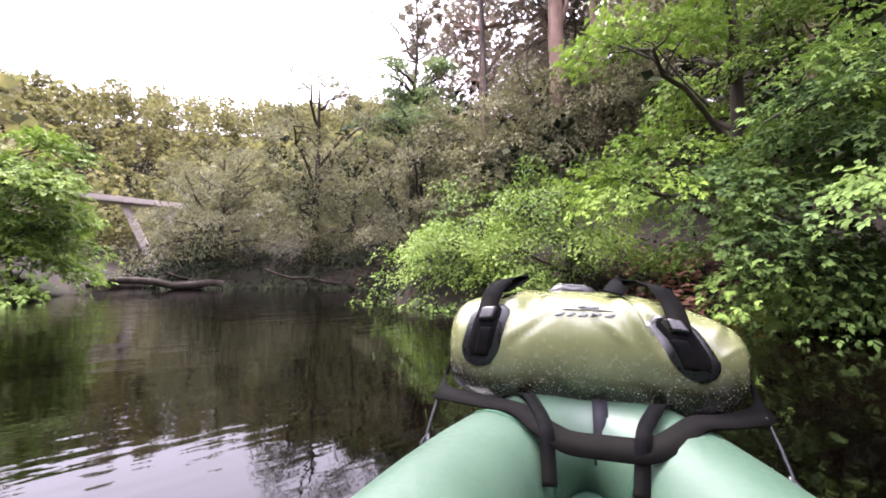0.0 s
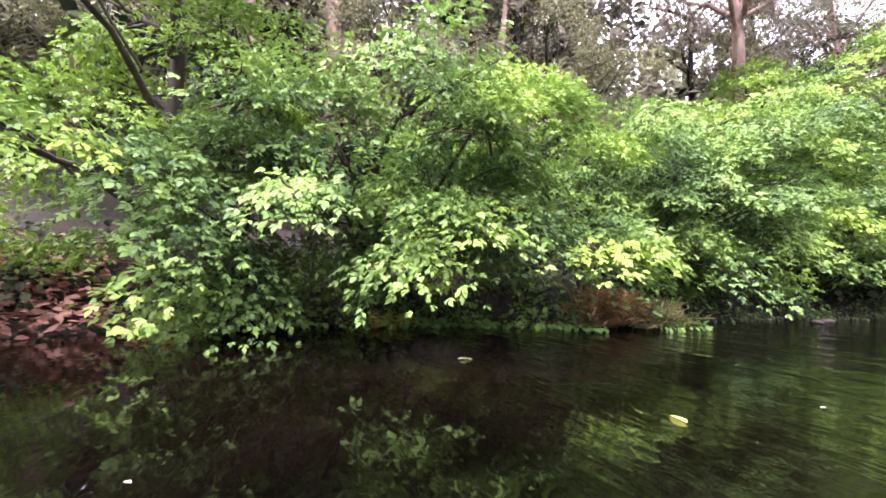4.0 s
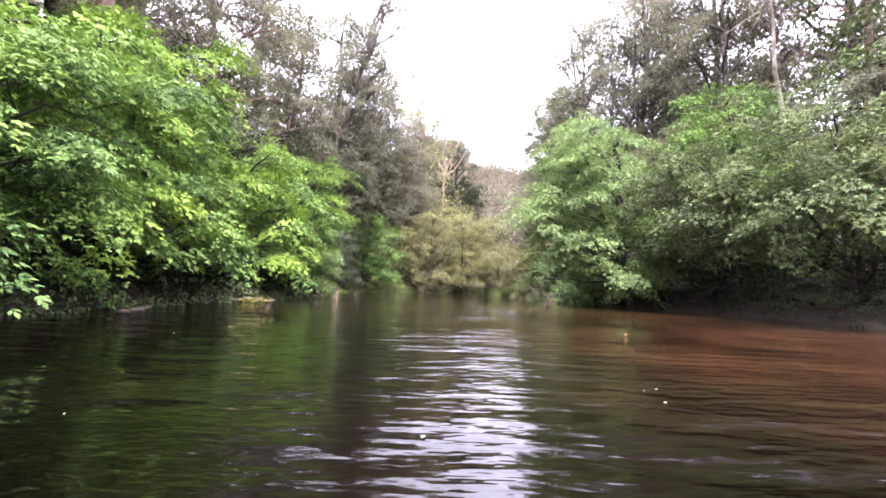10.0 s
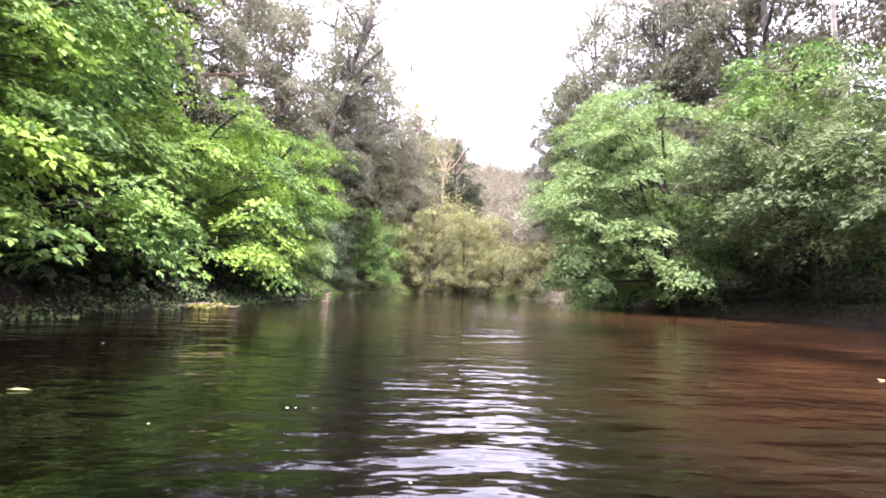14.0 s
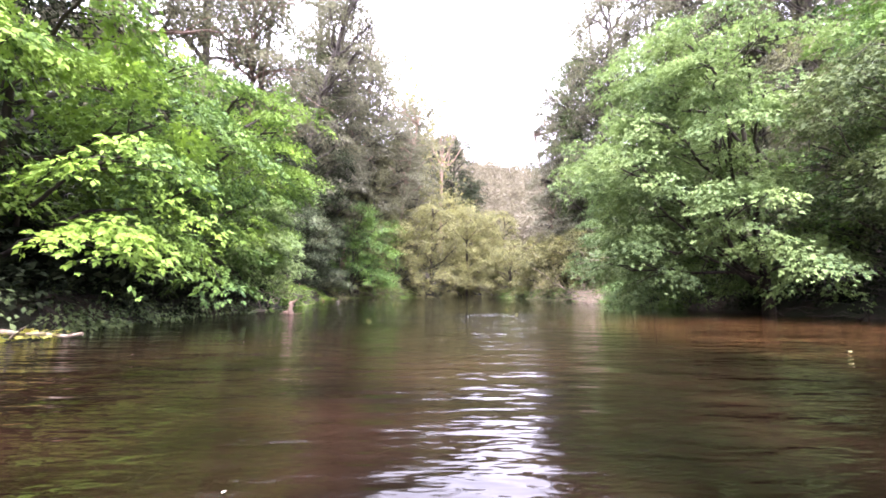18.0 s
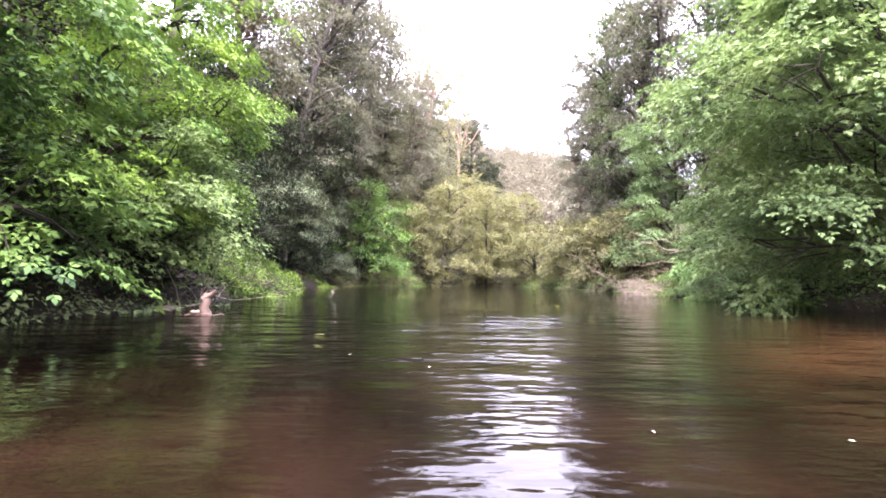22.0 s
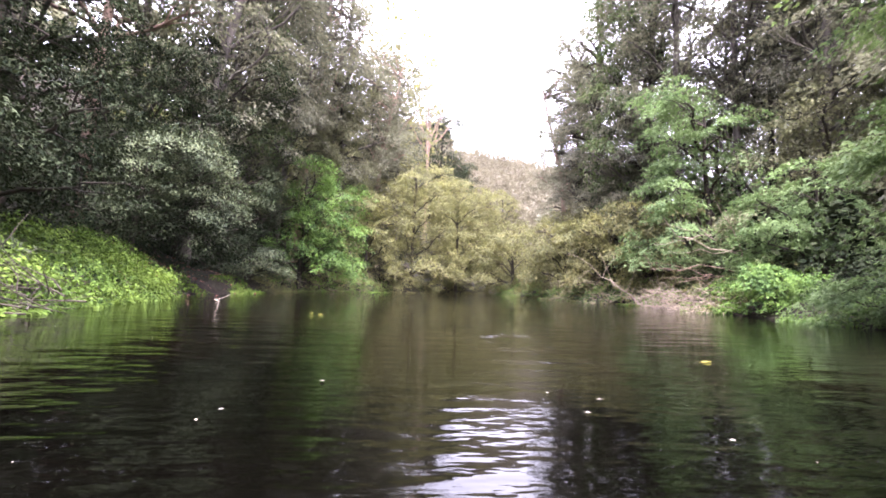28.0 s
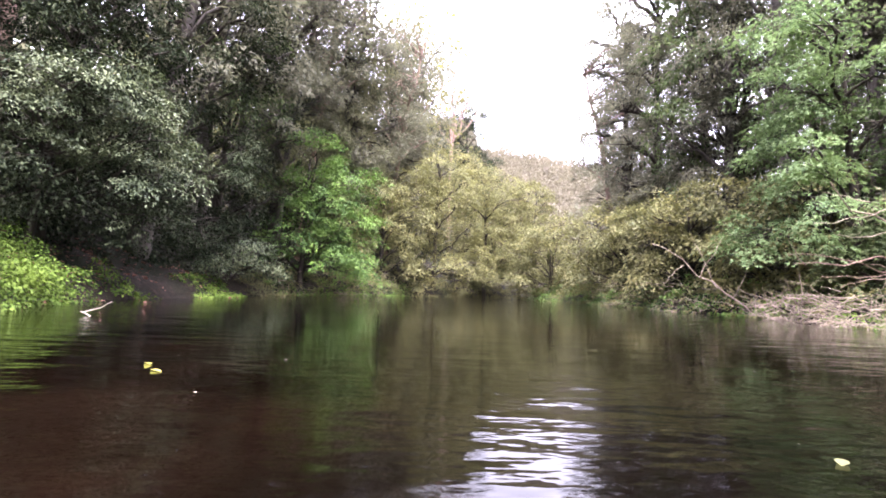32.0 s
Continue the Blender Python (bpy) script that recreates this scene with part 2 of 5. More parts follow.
def unit(v):
    return v / np.maximum(np.linalg.norm(v, axis=-1, keepdims=True), 1e-9)


def mesh_of(name, verts, quads, mat, tris=None):
    """A mesh from arrays of corners, four-sided faces and, if given, three-sided ones."""
    me = bpy.data.meshes.new(name)
    verts = np.asarray(verts, np.float32)
    quads = np.asarray(quads, np.int32).reshape(-1, 4)
    loops, starts = quads.ravel(), np.arange(len(quads)) * 4
    if tris is not None and len(tris):
        tris = np.asarray(tris, np.int32).reshape(-1, 3)
        starts = np.concatenate([starts, len(loops) + np.arange(len(tris)) * 3])
        loops = np.concatenate([loops, tris.ravel()])
    me.vertices.add(len(verts))
    me.vertices.foreach_set("co", verts.ravel())
    me.loops.add(len(loops))
    me.loops.foreach_set("vertex_index", loops.astype(np.int32))
    me.polygons.add(len(starts))
    me.polygons.foreach_set("loop_start", starts.astype(np.int32))
    me.update(calc_edges=True)
    me.validate()
    me.materials.append(mat)
    return me


def put(name, me, parent=None, label="", at=None):
    ob = new(name, me)
    if parent is not None:
        ob.parent = parent
    if at is not None:
        ob.location = at
    if label:
        tagged(ob, label)
    return ob


def part(name, bm, mat, parent, label="", smooth=True):
    me = bpy.data.meshes.new(name)
    bm.normal_update()
    for f in bm.faces:
        f.smooth = smooth
    bm.to_mesh(me)
    bm.free()
    me.materials.append(mat)
    return put(name, me, parent, label)


def thing(name, at, label, category, group="", kind=""):
    e = new(name)
    e.location = at
    e.empty_display_size = 0.2
    return tagged(e, label, category, group, kind)


def tube_arrays(points, radii, sides=7, start=0, lump=0.0, rng=None):
    """Corners and faces of a tapered tube along points, closed by its narrow end."""
    p, r = np.asarray(points, float), np.asarray(radii, float)
    d = unit(np.gradient(p, axis=0))
    side = unit(np.cross(d, np.where(np.abs(d[:, 2:]) > 0.9, [[1.0, 0, 0]], [[0, 0, 1.0]])))
    for k in range(1, len(p)):
        s = side[k - 1] - d[k] * (side[k - 1] @ d[k])
        side[k] = s / max(np.linalg.norm(s), 1e-9)
    other = np.cross(d, side)
    a = np.linspace(0, 2 * np.pi, sides, endpoint=False)
    rr = r[:, None] * (1 + (rng.normal(0, lump, (len(p), sides)) if lump else 0))
    v = p[:, None] + rr[..., None] * (np.cos(a)[None, :, None] * side[:, None] + np.sin(a)[None, :, None] * other[:, None])
    i, j = np.meshgrid(np.arange(len(p) - 1), np.arange(sides), indexing="ij")
    k = (j + 1) % sides
    q = np.stack([i * sides + j, i * sides + k, (i + 1) * sides + k, (i + 1) * sides + j], -1).reshape(-1, 4)
    return v.reshape(-1, 3), q + start


def tubes(name, lines, mat, sides=7, lump=0.08, rng=None):
    vs, qs, n = [], [], 0
    for pts, rad in lines:
        v, q = tube_arrays(pts, rad, sides, n, lump if rng is not None else 0, rng)
        vs.append(v)
        qs.append(q)
        n += len(v)
    me = mesh_of(name, np.concatenate(vs), np.concatenate(qs), mat)
    me.polygons.foreach_set("use_smooth", np.ones(len(me.polygons), bool))
    return me


def limb(a, b, r0, r1, rng, n=6, bend=0.12, sag=0.0):
    """A crooked line from a to b with its radii."""
    a, b = np.asarray(a, float), np.asarray(b, float)
    s = np.linspace(0, 1, n)[:, None]
    size = np.linalg.norm(b - a)
    wob = rng.normal(0, bend * size / n, (n, 3)).cumsum(0)
    wob -= s * wob[-1]
    p = a + (b - a) * s + wob + UP * sag * size * np.sin(np.pi * s)
    return p, r0 + (r1 - r0) * s[:, 0] ** 0.8


def leaves(name, pos, way, face, size, mat, wide=0.62, fine=True, fold=0.25):
    """One mesh of separate leaves: foot, direction of the tip, face normal and length of each."""
    n = len(pos)
    way = unit(way)
    side = unit(np.cross(way, face))
    face = np.cross(side, way)
    L, W = size[:, None], size[:, None] * wide * 0.5
    if fine:
        rows = ((0, 0, 0), (0.30, 1, 0.25), (0.68, 0.8, 0.1), (1, 0, -0.12), (0.68, -0.8, 0.1), (0.30, -1, 0.25))
        v = np.stack([pos + way * L * a + side * W * b + face * L * fold * c for a, b, c in rows], 1).reshape(-1, 3)
        base = (np.arange(n) * 6)[:, None]
        q = np.concatenate([base + [[0, 1, 2, 3]], base + [[0, 3, 4, 5]]])
    else:
        rows = ((0, 0, 0), (0.5, 1, 0.3), (1, 0, -0.1), (0.5, -1, 0.3))
        v = np.stack([pos + way * L * a + side * W * b + face * L * fold * c for a, b, c in rows], 1).reshape(-1, 3)
        base = (np.arange(n) * 4)[:, None]
        q = base + [[0, 1, 2, 3]]
    return mesh_of(name, v, q, mat)


def trifoliate(rng, pos, way, face, size):
    """Three leaflets in place of each leaf, spread like those of a box-elder."""
    way = unit(way)
    side = unit(np.cross(way, face))
    turn = rng.uniform(0.7, 1.2, len(pos))[:, None]
    foot = pos + way * size[:, None] * 0.25
    p = np.concatenate([foot, pos, pos])
    w = np.concatenate([way, way + side * turn, way - side * turn]) + rng.normal(0, 0.12, (len(pos) * 3, 3))
    f = np.tile(face, (3, 1)) + rng.normal(0, 0.15, (len(pos) * 3, 3))
    return p, w, f, np.concatenate([size * 1.1, size * 0.85, size * 0.85])


def sprays(rng, centres, outs, per, radius, thick=0.16, droop=0.45, jitter=0.55):
    """Leaf positions in flat layered pads: for each centre a drooping disc of leaves that points outwards."""
    c = np.repeat(centres, per, 0)
    o = np.repeat(unit(outs), per, 0)
    n = len(c)
    rad = np.repeat(radius, per) if np.ndim(radius) else np.full(n, radius)
    a, r = rng.uniform(0, 2 * np.pi, n), np.sqrt(rng.uniform(0, 1, n))
    lift = unit(UP * 1.0 + o * 0.45)
    e1 = unit(o - lift * (o * lift).sum(-1, keepdims=True) + 1e-6)
    e2 = np.cross(lift, e1)
    flat = (np.cos(a) * r)[:, None] * e1 * 1.25 + (np.sin(a) * r)[:, None] * e2
    pos = c + flat * rad[:, None] + lift * (rng.normal(0, thick, n) * rad)[:, None] - UP * (droop * r**2 * rad)[:, None]
    way = flat + o * 0.5 + rng.normal(0, jitter, (n, 3)) - UP * (0.25 + droop * r)[:, None]
    face = lift + rng.normal(0, 0.33, (n, 3))
    return pos, way, face


def lobe_pads(rng, centre, rx, rz, n, up_bias=0.25, toward=None):
    """Pads of leaves strung along uneven shoots that spread from the middle of a ball of foliage."""
    shoots = max(4, n // 5)
    d = unit(rng.normal(0, 1, (shoots, 3)) + UP * up_bias + (0 if toward is None else np.asarray(toward) * 0.45))
    reach = rng.uniform(0.7, 1.35, shoots)
    k = rng.integers(0, shoots, n)
    f = rng.uniform(0.3, 1, n) ** 0.6
    way = unit(d[k] + rng.normal(0, 0.10, (n, 3)))
    off = way * (reach[k] * f)[:, None] * np.array((rx, rx, rz)) - UP * (0.16 * rx * f**2)[:, None]
    return np.asarray(centre) + off, unit(way * (1, 1, 0.4))


STYLES = {
    # leaf length, width share, leaves a pad, pad radius, pads per square metre of lobe, fine leaves
    "maple": (0.062, 0.50, 34, 0.33, 4.2, False),
    "maple_mid": (0.088, 0.52, 22, 0.38, 3.5, False),
    "maple_far": (0.105, 0.52, 15, 0.44, 2.6, False),
    "vine": (0.054, 0.62, 44, 0.28, 5.6, False),
    "myrtle": (0.10, 0.42, 33, 0.34, 2.6, False),
    "myrtle_big": (0.115, 0.42, 36, 0.46, 2.0, False),
    "gum_near": (0.17, 0.34, 20, 0.5, 1.35, False),
    "gum": (0.25, 0.36, 15, 0.62, 1.15, False),
    "wattle": (0.19, 0.5, 20, 0.5, 1.5, False),
    "slope": (0.18, 0.42, 30, 0.55, 1.2, False),
}


def grow(name, at, trunk_line, lobes, style, leaf, bark, label, category, seed, trunk_r=0.12, toward=None, group="", bare=0):
    """A tree or bush: tapered trunk, one limb with twigs for each lobe of its crown, and the leaves on that limb."""
    rng = rng_of(seed)
    length, wide, per, pad, dens, fine = STYLES[style]
    e = thing(name, at, label, category, group)
    tl = np.asarray(trunk_line, float)
    s = np.linspace(0, 1, 9)
    line = np.stack([np.interp(s, np.linspace(0, 1, len(tl)), tl[:, k]) for k in range(3)], 1)
    line += rng.normal(0, 0.02 * tl[-1, 2] / 3, line.shape) * np.linspace(0, 1, 9)[:, None]
    rad = trunk_r * (1 - 0.75 * s)
    rad[0] *= 1.35
    put("trunk", tubes("trunk", [(line, rad)], bark, 9, 0.07, rng), e)
    for c, rx, rz in lobes:
        c = np.asarray(c, float)
        root = line[min(8, max(1, int(np.argmin(np.abs(line[:, 2] - (c[2] - 0.55 * np.hypot(*c[:2]) - 0.2 * rz))))))]
        pads = max(6, int(dens * 4 * np.pi * rx * (rx + rz) / 2))
        pc, po = lobe_pads(rng, c, rx, rz, pads, toward=toward)
        r0 = max(0.012, trunk_r * 0.45)
        first = limb(root, c, r0, r0 * 0.4, rng, 7, 0.25, 0.06)
        b = put("branch", tubes("branch", [first], bark, 6, 0.05, rng), e)
        twigs = [limb(first[0][rng.integers(3, 7)], pc[k], r0 * 0.4, 0.004 + 0.02 * length, rng, 4, 0.2, 0.05) for k in rng.choice(pads, min(pads, 6), replace=False)]
        tagged(put("twig_growth", tubes("twig_growth", twigs, bark, 3, 0.0, rng), b), kind="stuff")
        broad = style.startswith("maple")
        pos, way, face = sprays(rng, pc, po, per, pad * rng.uniform(0.7, 1.3, pads), *((0.10, 0.42, 0.4) if broad else ()))
        size = length * rng.uniform(0.6, 1.25, len(pos))
        if broad:
            pos, way, face, size = trifoliate(rng, pos, way, face, size)
        tagged(put("foliage", leaves("foliage", pos, way, face, size, leaf, wide, fine), b), kind="stuff")
    if bare:
        lines = []
        for _ in range(bare):
            k = rng.integers(4, 9)
            d = unit(rng.normal(0, 1, 3) + UP * 0.5)
            lines.append(limb(line[k], line[k] + d * rng.uniform(0.15, 0.35) * tl[-1, 2], trunk_r * 0.2, 0.01, rng, 7, 0.3))
        for one in lines:
            put("dead_branch", tubes("dead_branch", [one], bark, 5, 0.05, rng), e, "bare leafless branch")
    return e


def crown(rng, n, z0, z1, radius, lobe, lean=(0, 0), taper=0.5, flat=0.75):
    """Lobes spread through a crown between two heights."""
    out = []
    for k in range(n):
        f = (k + rng.uniform(0, 1)) / n
        a = k * 2.4 + rng.uniform(-0.5, 0.5)
        r = radius * (1 - taper * f) * rng.uniform(0.35, 1.0)
        size = lobe * rng.uniform(0.75, 1.2)
        out.append(((math.cos(a) * r + lean[0] * f, math.sin(a) * r + lean[1] * f, z0 + (z1 - z0) * f), size, size * flat))
    return out

# ---- the creek and its banks ----
LEFT_BANK = [(-5.5, -60), (-4, -34), (-2.2, -18), (-1.0, -10), (-1.5, -7.9), (-3.5, -6.5), (-5.6, -4.2), (-4.6, -2.2), (-3.2, -1.0), (-3.0, 0.3),
             (-4.2, 1.3), (-4.6, 2.8), (-4.9, 4), (-5.4, 6), (-4.8, 7.6), (-4.7, 8.9), (-5.5, 10), (-6.0, 13), (-6.0, 15), (-5.7, 18), (-6.0, 22.5), (-5.5, 26), (-6.1, 29),
             (-6.6, 32), (-7.4, 35.2), (-8.7, 38.5), (-8.8, 41.5), (-8.4, 45.5), (-8.4, 50), (-6.5, 55), (-3, 59), (1, 64), (8, 75), (30, 95)]
RIGHT_BANK = [(34, 90), (12, 72), (7, 62), (8.5, 55), (9, 48), (9.8, 43), (10, 40), (8.8, 36), (7.8, 31), (8.2, 26), (9.5, 21),
              (11, 15), (11, 8), (9, 2), (5, -2.5), (2.2, -4.0), (0.7, -4.6), (0.5, -6.5), (0.5, -10), (-0.4, -18), (-2, -34), (-3.5, -60)]
CREEK = np.array(LEFT_BANK + RIGHT_BANK, float)


def shore(x, y):
    """Metres from the water's edge, above 0 on land."""
    p = np.stack([np.ravel(x), np.ravel(y)], 1)
    best, inside = np.full(len(p), 1e9), np.zeros(len(p), bool)
    for a, b in zip(CREEK, np.roll(CREEK, -1, 0)):
        ab = b - a
        t = np.clip(((p - a) @ ab) / (ab @ ab), 0, 1)
        best = np.minimum(best, np.hypot(*(p - a - t[:, None] * ab).T))
        cross = (a[1] > p[:, 1]) != (b[1] > p[:, 1])
        inside ^= cross & (p[:, 0] < (b[0] - a[0]) * (p[:, 1] - a[1]) / (b[1] - a[1] + 1e-12) + a[0])
    return np.where(inside, -best, best).reshape(np.shape(x))


def smooth(v):
    v = np.clip(v, 0, 1)
    return v * v * (3 - 2 * v)


def land(x, y):
    x, y = np.asarray(x, float), np.asarray(y, float)
    d = shore(x, y)
    wav = 0.12 * np.sin(1.3 * x + 0.7 * y) + 0.10 * np.sin(2.1 * y - 0.9 * x) + 0.06 * np.sin(4.3 * x + 3.1 * y)
    left = smooth((-x + 0.06 * y + 4) / 4) * (1 - 0.7 * smooth((-y - 2) / 7))
    slope = 0.16 + 0.26 * left
    up = 0.38 * smooth(d / 0.6) + slope * np.clip(d - 0.3, 0, 60) + 0.12 * np.clip(d - 14, 0, 90)
    far = 37 * smooth((y - 120) / 100) * (0.75 + 0.25 * np.sin(x / 37 + 1.2)) + 21 * smooth((-y - 26) / 60)
    z = np.where(d > 0, up + wav * smooth(d / 1.5) * (1 + 0.05 * d), -0.9 * smooth(-d / 2.0) - 0.02)
    cap = 70 + 5 * np.sin(x / 50)
    return np.minimum(z + np.maximum(far - 0.3 * np.maximum(z, 0), 0) * smooth((d - 8) / 45), cap)


def spread(a, b, step, ends, k=1.11):
    core = np.arange(a, b + step / 2, step)
    lo, hi, s = [], [], step
    while (not hi) or hi[-1] < ends:
        s *= k
        hi.append((hi[-1] if hi else core[-1]) + s)
        lo.append((lo[-1] if lo else core[0]) - s)
    return np.concatenate([lo[::-1], core, hi])


gx, gy = spread(-18, 20, 0.4, 1500), spread(-14, 66, 0.45, 1500)
X, Y = np.meshgrid(gx, gy, indexing="ij")
Z = land(X, Y)
nx, ny = X.shape
I, J = np.meshgrid(np.arange(nx - 1), np.arange(ny - 1), indexing="ij")
Q = np.stack([I * ny + J, (I + 1) * ny + J, (I + 1) * ny + J + 1, I * ny + J + 1], -1).reshape(-1, 4)
ground_me = mesh_of("ground", np.stack([X, Y, Z], -1).reshape(-1, 3), Q, SOIL)
ground_me.polygons.foreach_set("use_smooth", np.ones(len(ground_me.polygons), bool))
tagged(put("ground", ground_me), "dark brown leaf-littered soil of the creek banks and hills", "ground", kind="structure")

wx, wy = np.linspace(-16, 70, 60), np.linspace(-22, 100, 80)
WX, WY = np.meshgrid(wx, wy, indexing="ij")
I, J = np.meshgrid(np.arange(59), np.arange(79), indexing="ij")
Q = np.stack([I * 80 + J, (I + 1) * 80 + J, (I + 1) * 80 + J + 1, I * 80 + J + 1], -1).reshape(-1, 4)
water_me = mesh_of("water", np.stack([WX, WY, 0 * WX], -1).reshape(-1, 3), Q, WATER)
tagged(put("water", water_me), "dark tea-brown creek water, still and reflecting the trees", "water", kind="structure")


def zat(x, y):
    return float(land(np.array([x]), np.array([y]))[0])


def stand(x, y):
    return (x, y, zat(x, y) - 0.05)

# ---- bushes and trees of the banks ----
def bush(x, y, h, r, leaf, style, label, seed, over=(0, 0), n=7, name="bush", z0=0.5, lobe=None, bark=BARK_DARK, category="bush", group=""):
    """A many-limbed bush or small tree that hangs over the water by the way 'over'."""
    rng = rng_of(seed)
    at = stand(x, y)
    top = h - at[2]
    lo = lobe or 0.42 * r + 0.25
    lobes = []
    n = int(n * 1.45)
    for k in range(n):
        f = ((k + 0.5) / n) ** 1.2
        a = k * 2.4 + rng.uniform(-0.6, 0.6)
        rr = r * math.sqrt(rng.uniform(0.2, 1)) * (1 - 0.4 * f)
        zz = z0 - at[2] + 0.5 * lo + (top - z0 + at[2] - 1.1 * lo) * f
        s = lo * rng.uniform(0.75, 1.2)
        lobes.append(((math.cos(a) * rr + over[0] * (0.55 + 0.45 * math.sin(2.6 * f)), math.sin(a) * rr + over[1], zz), s, s * 0.72))
    trunk = [(0, 0, -0.2), (0.1 * over[0], 0.1, top * 0.45), (0.3 * over[0], 0.3 * over[1], top * 0.85)]
    d = unit(np.array((over[0], over[1], 0.0)) + 1e-6)
    return grow(name, at, trunk, lobes, style, leaf, bark, label, category, seed, 0.035 + 0.012 * h, d, group)


MAPLE = "bright green broad-leaved box-elder bush overhanging the creek bank"
# left bank, opposite the first seconds
bush(-5.3, 3.2, 5.6, 1.5, LEAF_BRIGHT, "maple", "tall slender green box-elder sapling at the water's edge", 11, (0.5, 0), 9, "sapling_tree", 1.0, 0.7, category="tree")
bush(-5.0, 3.9, 1.7, 0.75, LEAF_GREEN, "maple", "low leafy bush drooping to the dark water", 12, (0.6, 0), 6, z0=0.15)
bush(-5.3, 5.3, 3.0, 1.3, LEAF_GREEN, "maple", MAPLE, 13, (0.9, 0), 10, z0=0.45)
bush(-5.4, 7.0, 3.2, 1.4, LEAF_BRIGHT, "maple", MAPLE, 14, (0.45, -0.1), 10, z0=0.5)
bush(-6.2, 9.3, 3.4, 1.4, LEAF_GREEN, "maple", MAPLE, 15, (0.7, 0), 10, z0=0.5)
bush(-6.3, 10.9, 4.0, 1.5, LEAF_GREEN, "maple", MAPLE, 16, (0.8, 0), 11, z0=0.55)
bush(-7.3, 13.2, 5.2, 1.8, LEAF_BRIGHT, "maple_mid", MAPLE, 17, (0.6, 0), 11, z0=0.75)
bush(-7.2, 15.3, 5.6, 1.8, LEAF_GREEN, "maple_mid", MAPLE, 18, (0.7, 0), 11, z0=0.75)
bush(-8.2, 17.0, 7.6, 2.1, LEAF_BRIGHT, "maple_mid", "large bright green box-elder tree on the creek bank", 19, (0.5, 0), 13, "maple_tree", 0.9, category="tree")
bush(-6.9, 19.3, 5.0, 1.7, LEAF_BRIGHT, "maple_mid", MAPLE, 20, (0.8, 0), 10, z0=0.7)
bush(-7.2, 22.0, 5.6, 1.7, LEAF_GREEN, "maple_mid", MAPLE, 21, (0.8, 0), 10, z0=0.65)
bush(-7.2, 24.6, 6.5, 1.9, LEAF_BRIGHT, "maple", "large bright green box-elder tree on the creek bank", 22, (0.9, 0.3), 13, "maple_tree", 1.4, category="tree")
bush(-6.7, 25.2, 3.3, 1.3, LEAF_BLUE, "maple", MAPLE, 23, (0.7, 0), 9, z0=0.75)
# vine-covered point and upstream corner
bush(-4.7, 1.4, 2.2, 1.0, LEAF_VINE, "vine", "mound of light green creeper spilling to the water", 24, (0.5, 0), 6, "creeper_mound", 0.1)
bush(-4.2, 0.2, 1.6, 0.7, LEAF_VINE, "vine", "mound of light green creeper spilling to the water", 25, (0.4, 0), 5, "creeper_mound", 0.1)
bush(-4.9, -0.9, 1.5, 0.6, LEAF_VINE, "vine", "mound of light green creeper spilling to the water", 26, (0.5, 0), 5, "creeper_mound", 0.1)
bush(1.9, -5.4, 2.9, 1.2, LEAF_BRIGHT, "maple_mid", "rounded bright green bush on the upstream point", 27, (-0.5, 0.3), 13, z0=0.1)
for k, (x, y, h) in enumerate(((-6.8, -4.6, 5.2), (-5.3, -8.0, 7.2), (-3.0, -9.6, 4.4), (-3.4, -13, 5.0), (-7.5, -9.5, 6.0), (3.5, -9.5, 3.6))):
    bush(x, y, h, 2.0, LEAF_SCRUB, "myrtle", "grey-green myrtle tree with bare lower stems", 30 + k, (0, 0.6), 9, "myrtle_tree", 0.6, category="tree")
bush(-7.7, -6.2, 7.6, 1.3, LEAF_MIST, "maple_mid", "small fresh green tree among grey myrtles", 28, (0, 0.2), 8, "sapling_tree", 4.4, 0.8, category="tree")
# right bank
bush(10.8, 21.8, 6.8, 2.6, LEAF_SHADE, "maple_far", "olive-green overhanging tree above a dark undercut bank", 40, (-1.7, 0), 13, "bank_tree", 1.6, category="tree")
bush(8.4, 25.2, 8.4, 2.6, LEAF_BLUE, "maple_mid", "large cool green box-elder tree leaning over the creek", 41, (-2.4, -0.5), 18, "maple_tree", 0.3, category="tree")
bush(9.6, 28.2, 10.4, 2.8, LEAF_BLUE, "maple_mid", "large cool green box-elder tree leaning over the creek", 42, (-1.6, 0), 18, "maple_tree", 0.25, category="tree")
bush(12.6, 24.0, 10.5, 3.0, LEAF_GREEN, "maple_far", "tall green tree behind the creek bank", 43, (-0.6, 0), 13, "bank_tree", 1.5, category="tree")
bush(12.0, 18.4, 7.0, 2.6, LEAF_SHADE, "maple_far", "olive-green overhanging tree above a dark undercut bank", 44, (-1.4, 0), 11, "bank_tree", 1.8, category="tree")
bush(12.2, 41.6, 10.4, 2.7, LEAF_MIST, "maple_far", "slender cool green tree rising from the bank", 45, (-0.8, 0), 13, "maple_tree", 1.5, category="tree")
bush(9.8, 35.5, 1.7, 1.2, LEAF_GREEN, "maple_mid", "low green bush over fallen twigs", 46, (-0.4, 0), 8, z0=0.2)
bush(12.2, 40.4, 3.2, 1.5, LEAF_SHADE, "maple_mid", "low green bush over fallen twigs", 47, (-0.4, 0), 8, z0=0.2)
bush(12.4, 36.8, 5.2, 1.9, LEAF_MIST, "maple_mid", "fresh green bush on the bank behind dead branches", 49, (-0.6, 0), 9, z0=0.8)
bush(8.8, 31.6, 1.6, 1.0, LEAF_MIST, "maple", "low pale green bush at the water's edge", 48, (-0.7, 0), 6, z0=0.1)
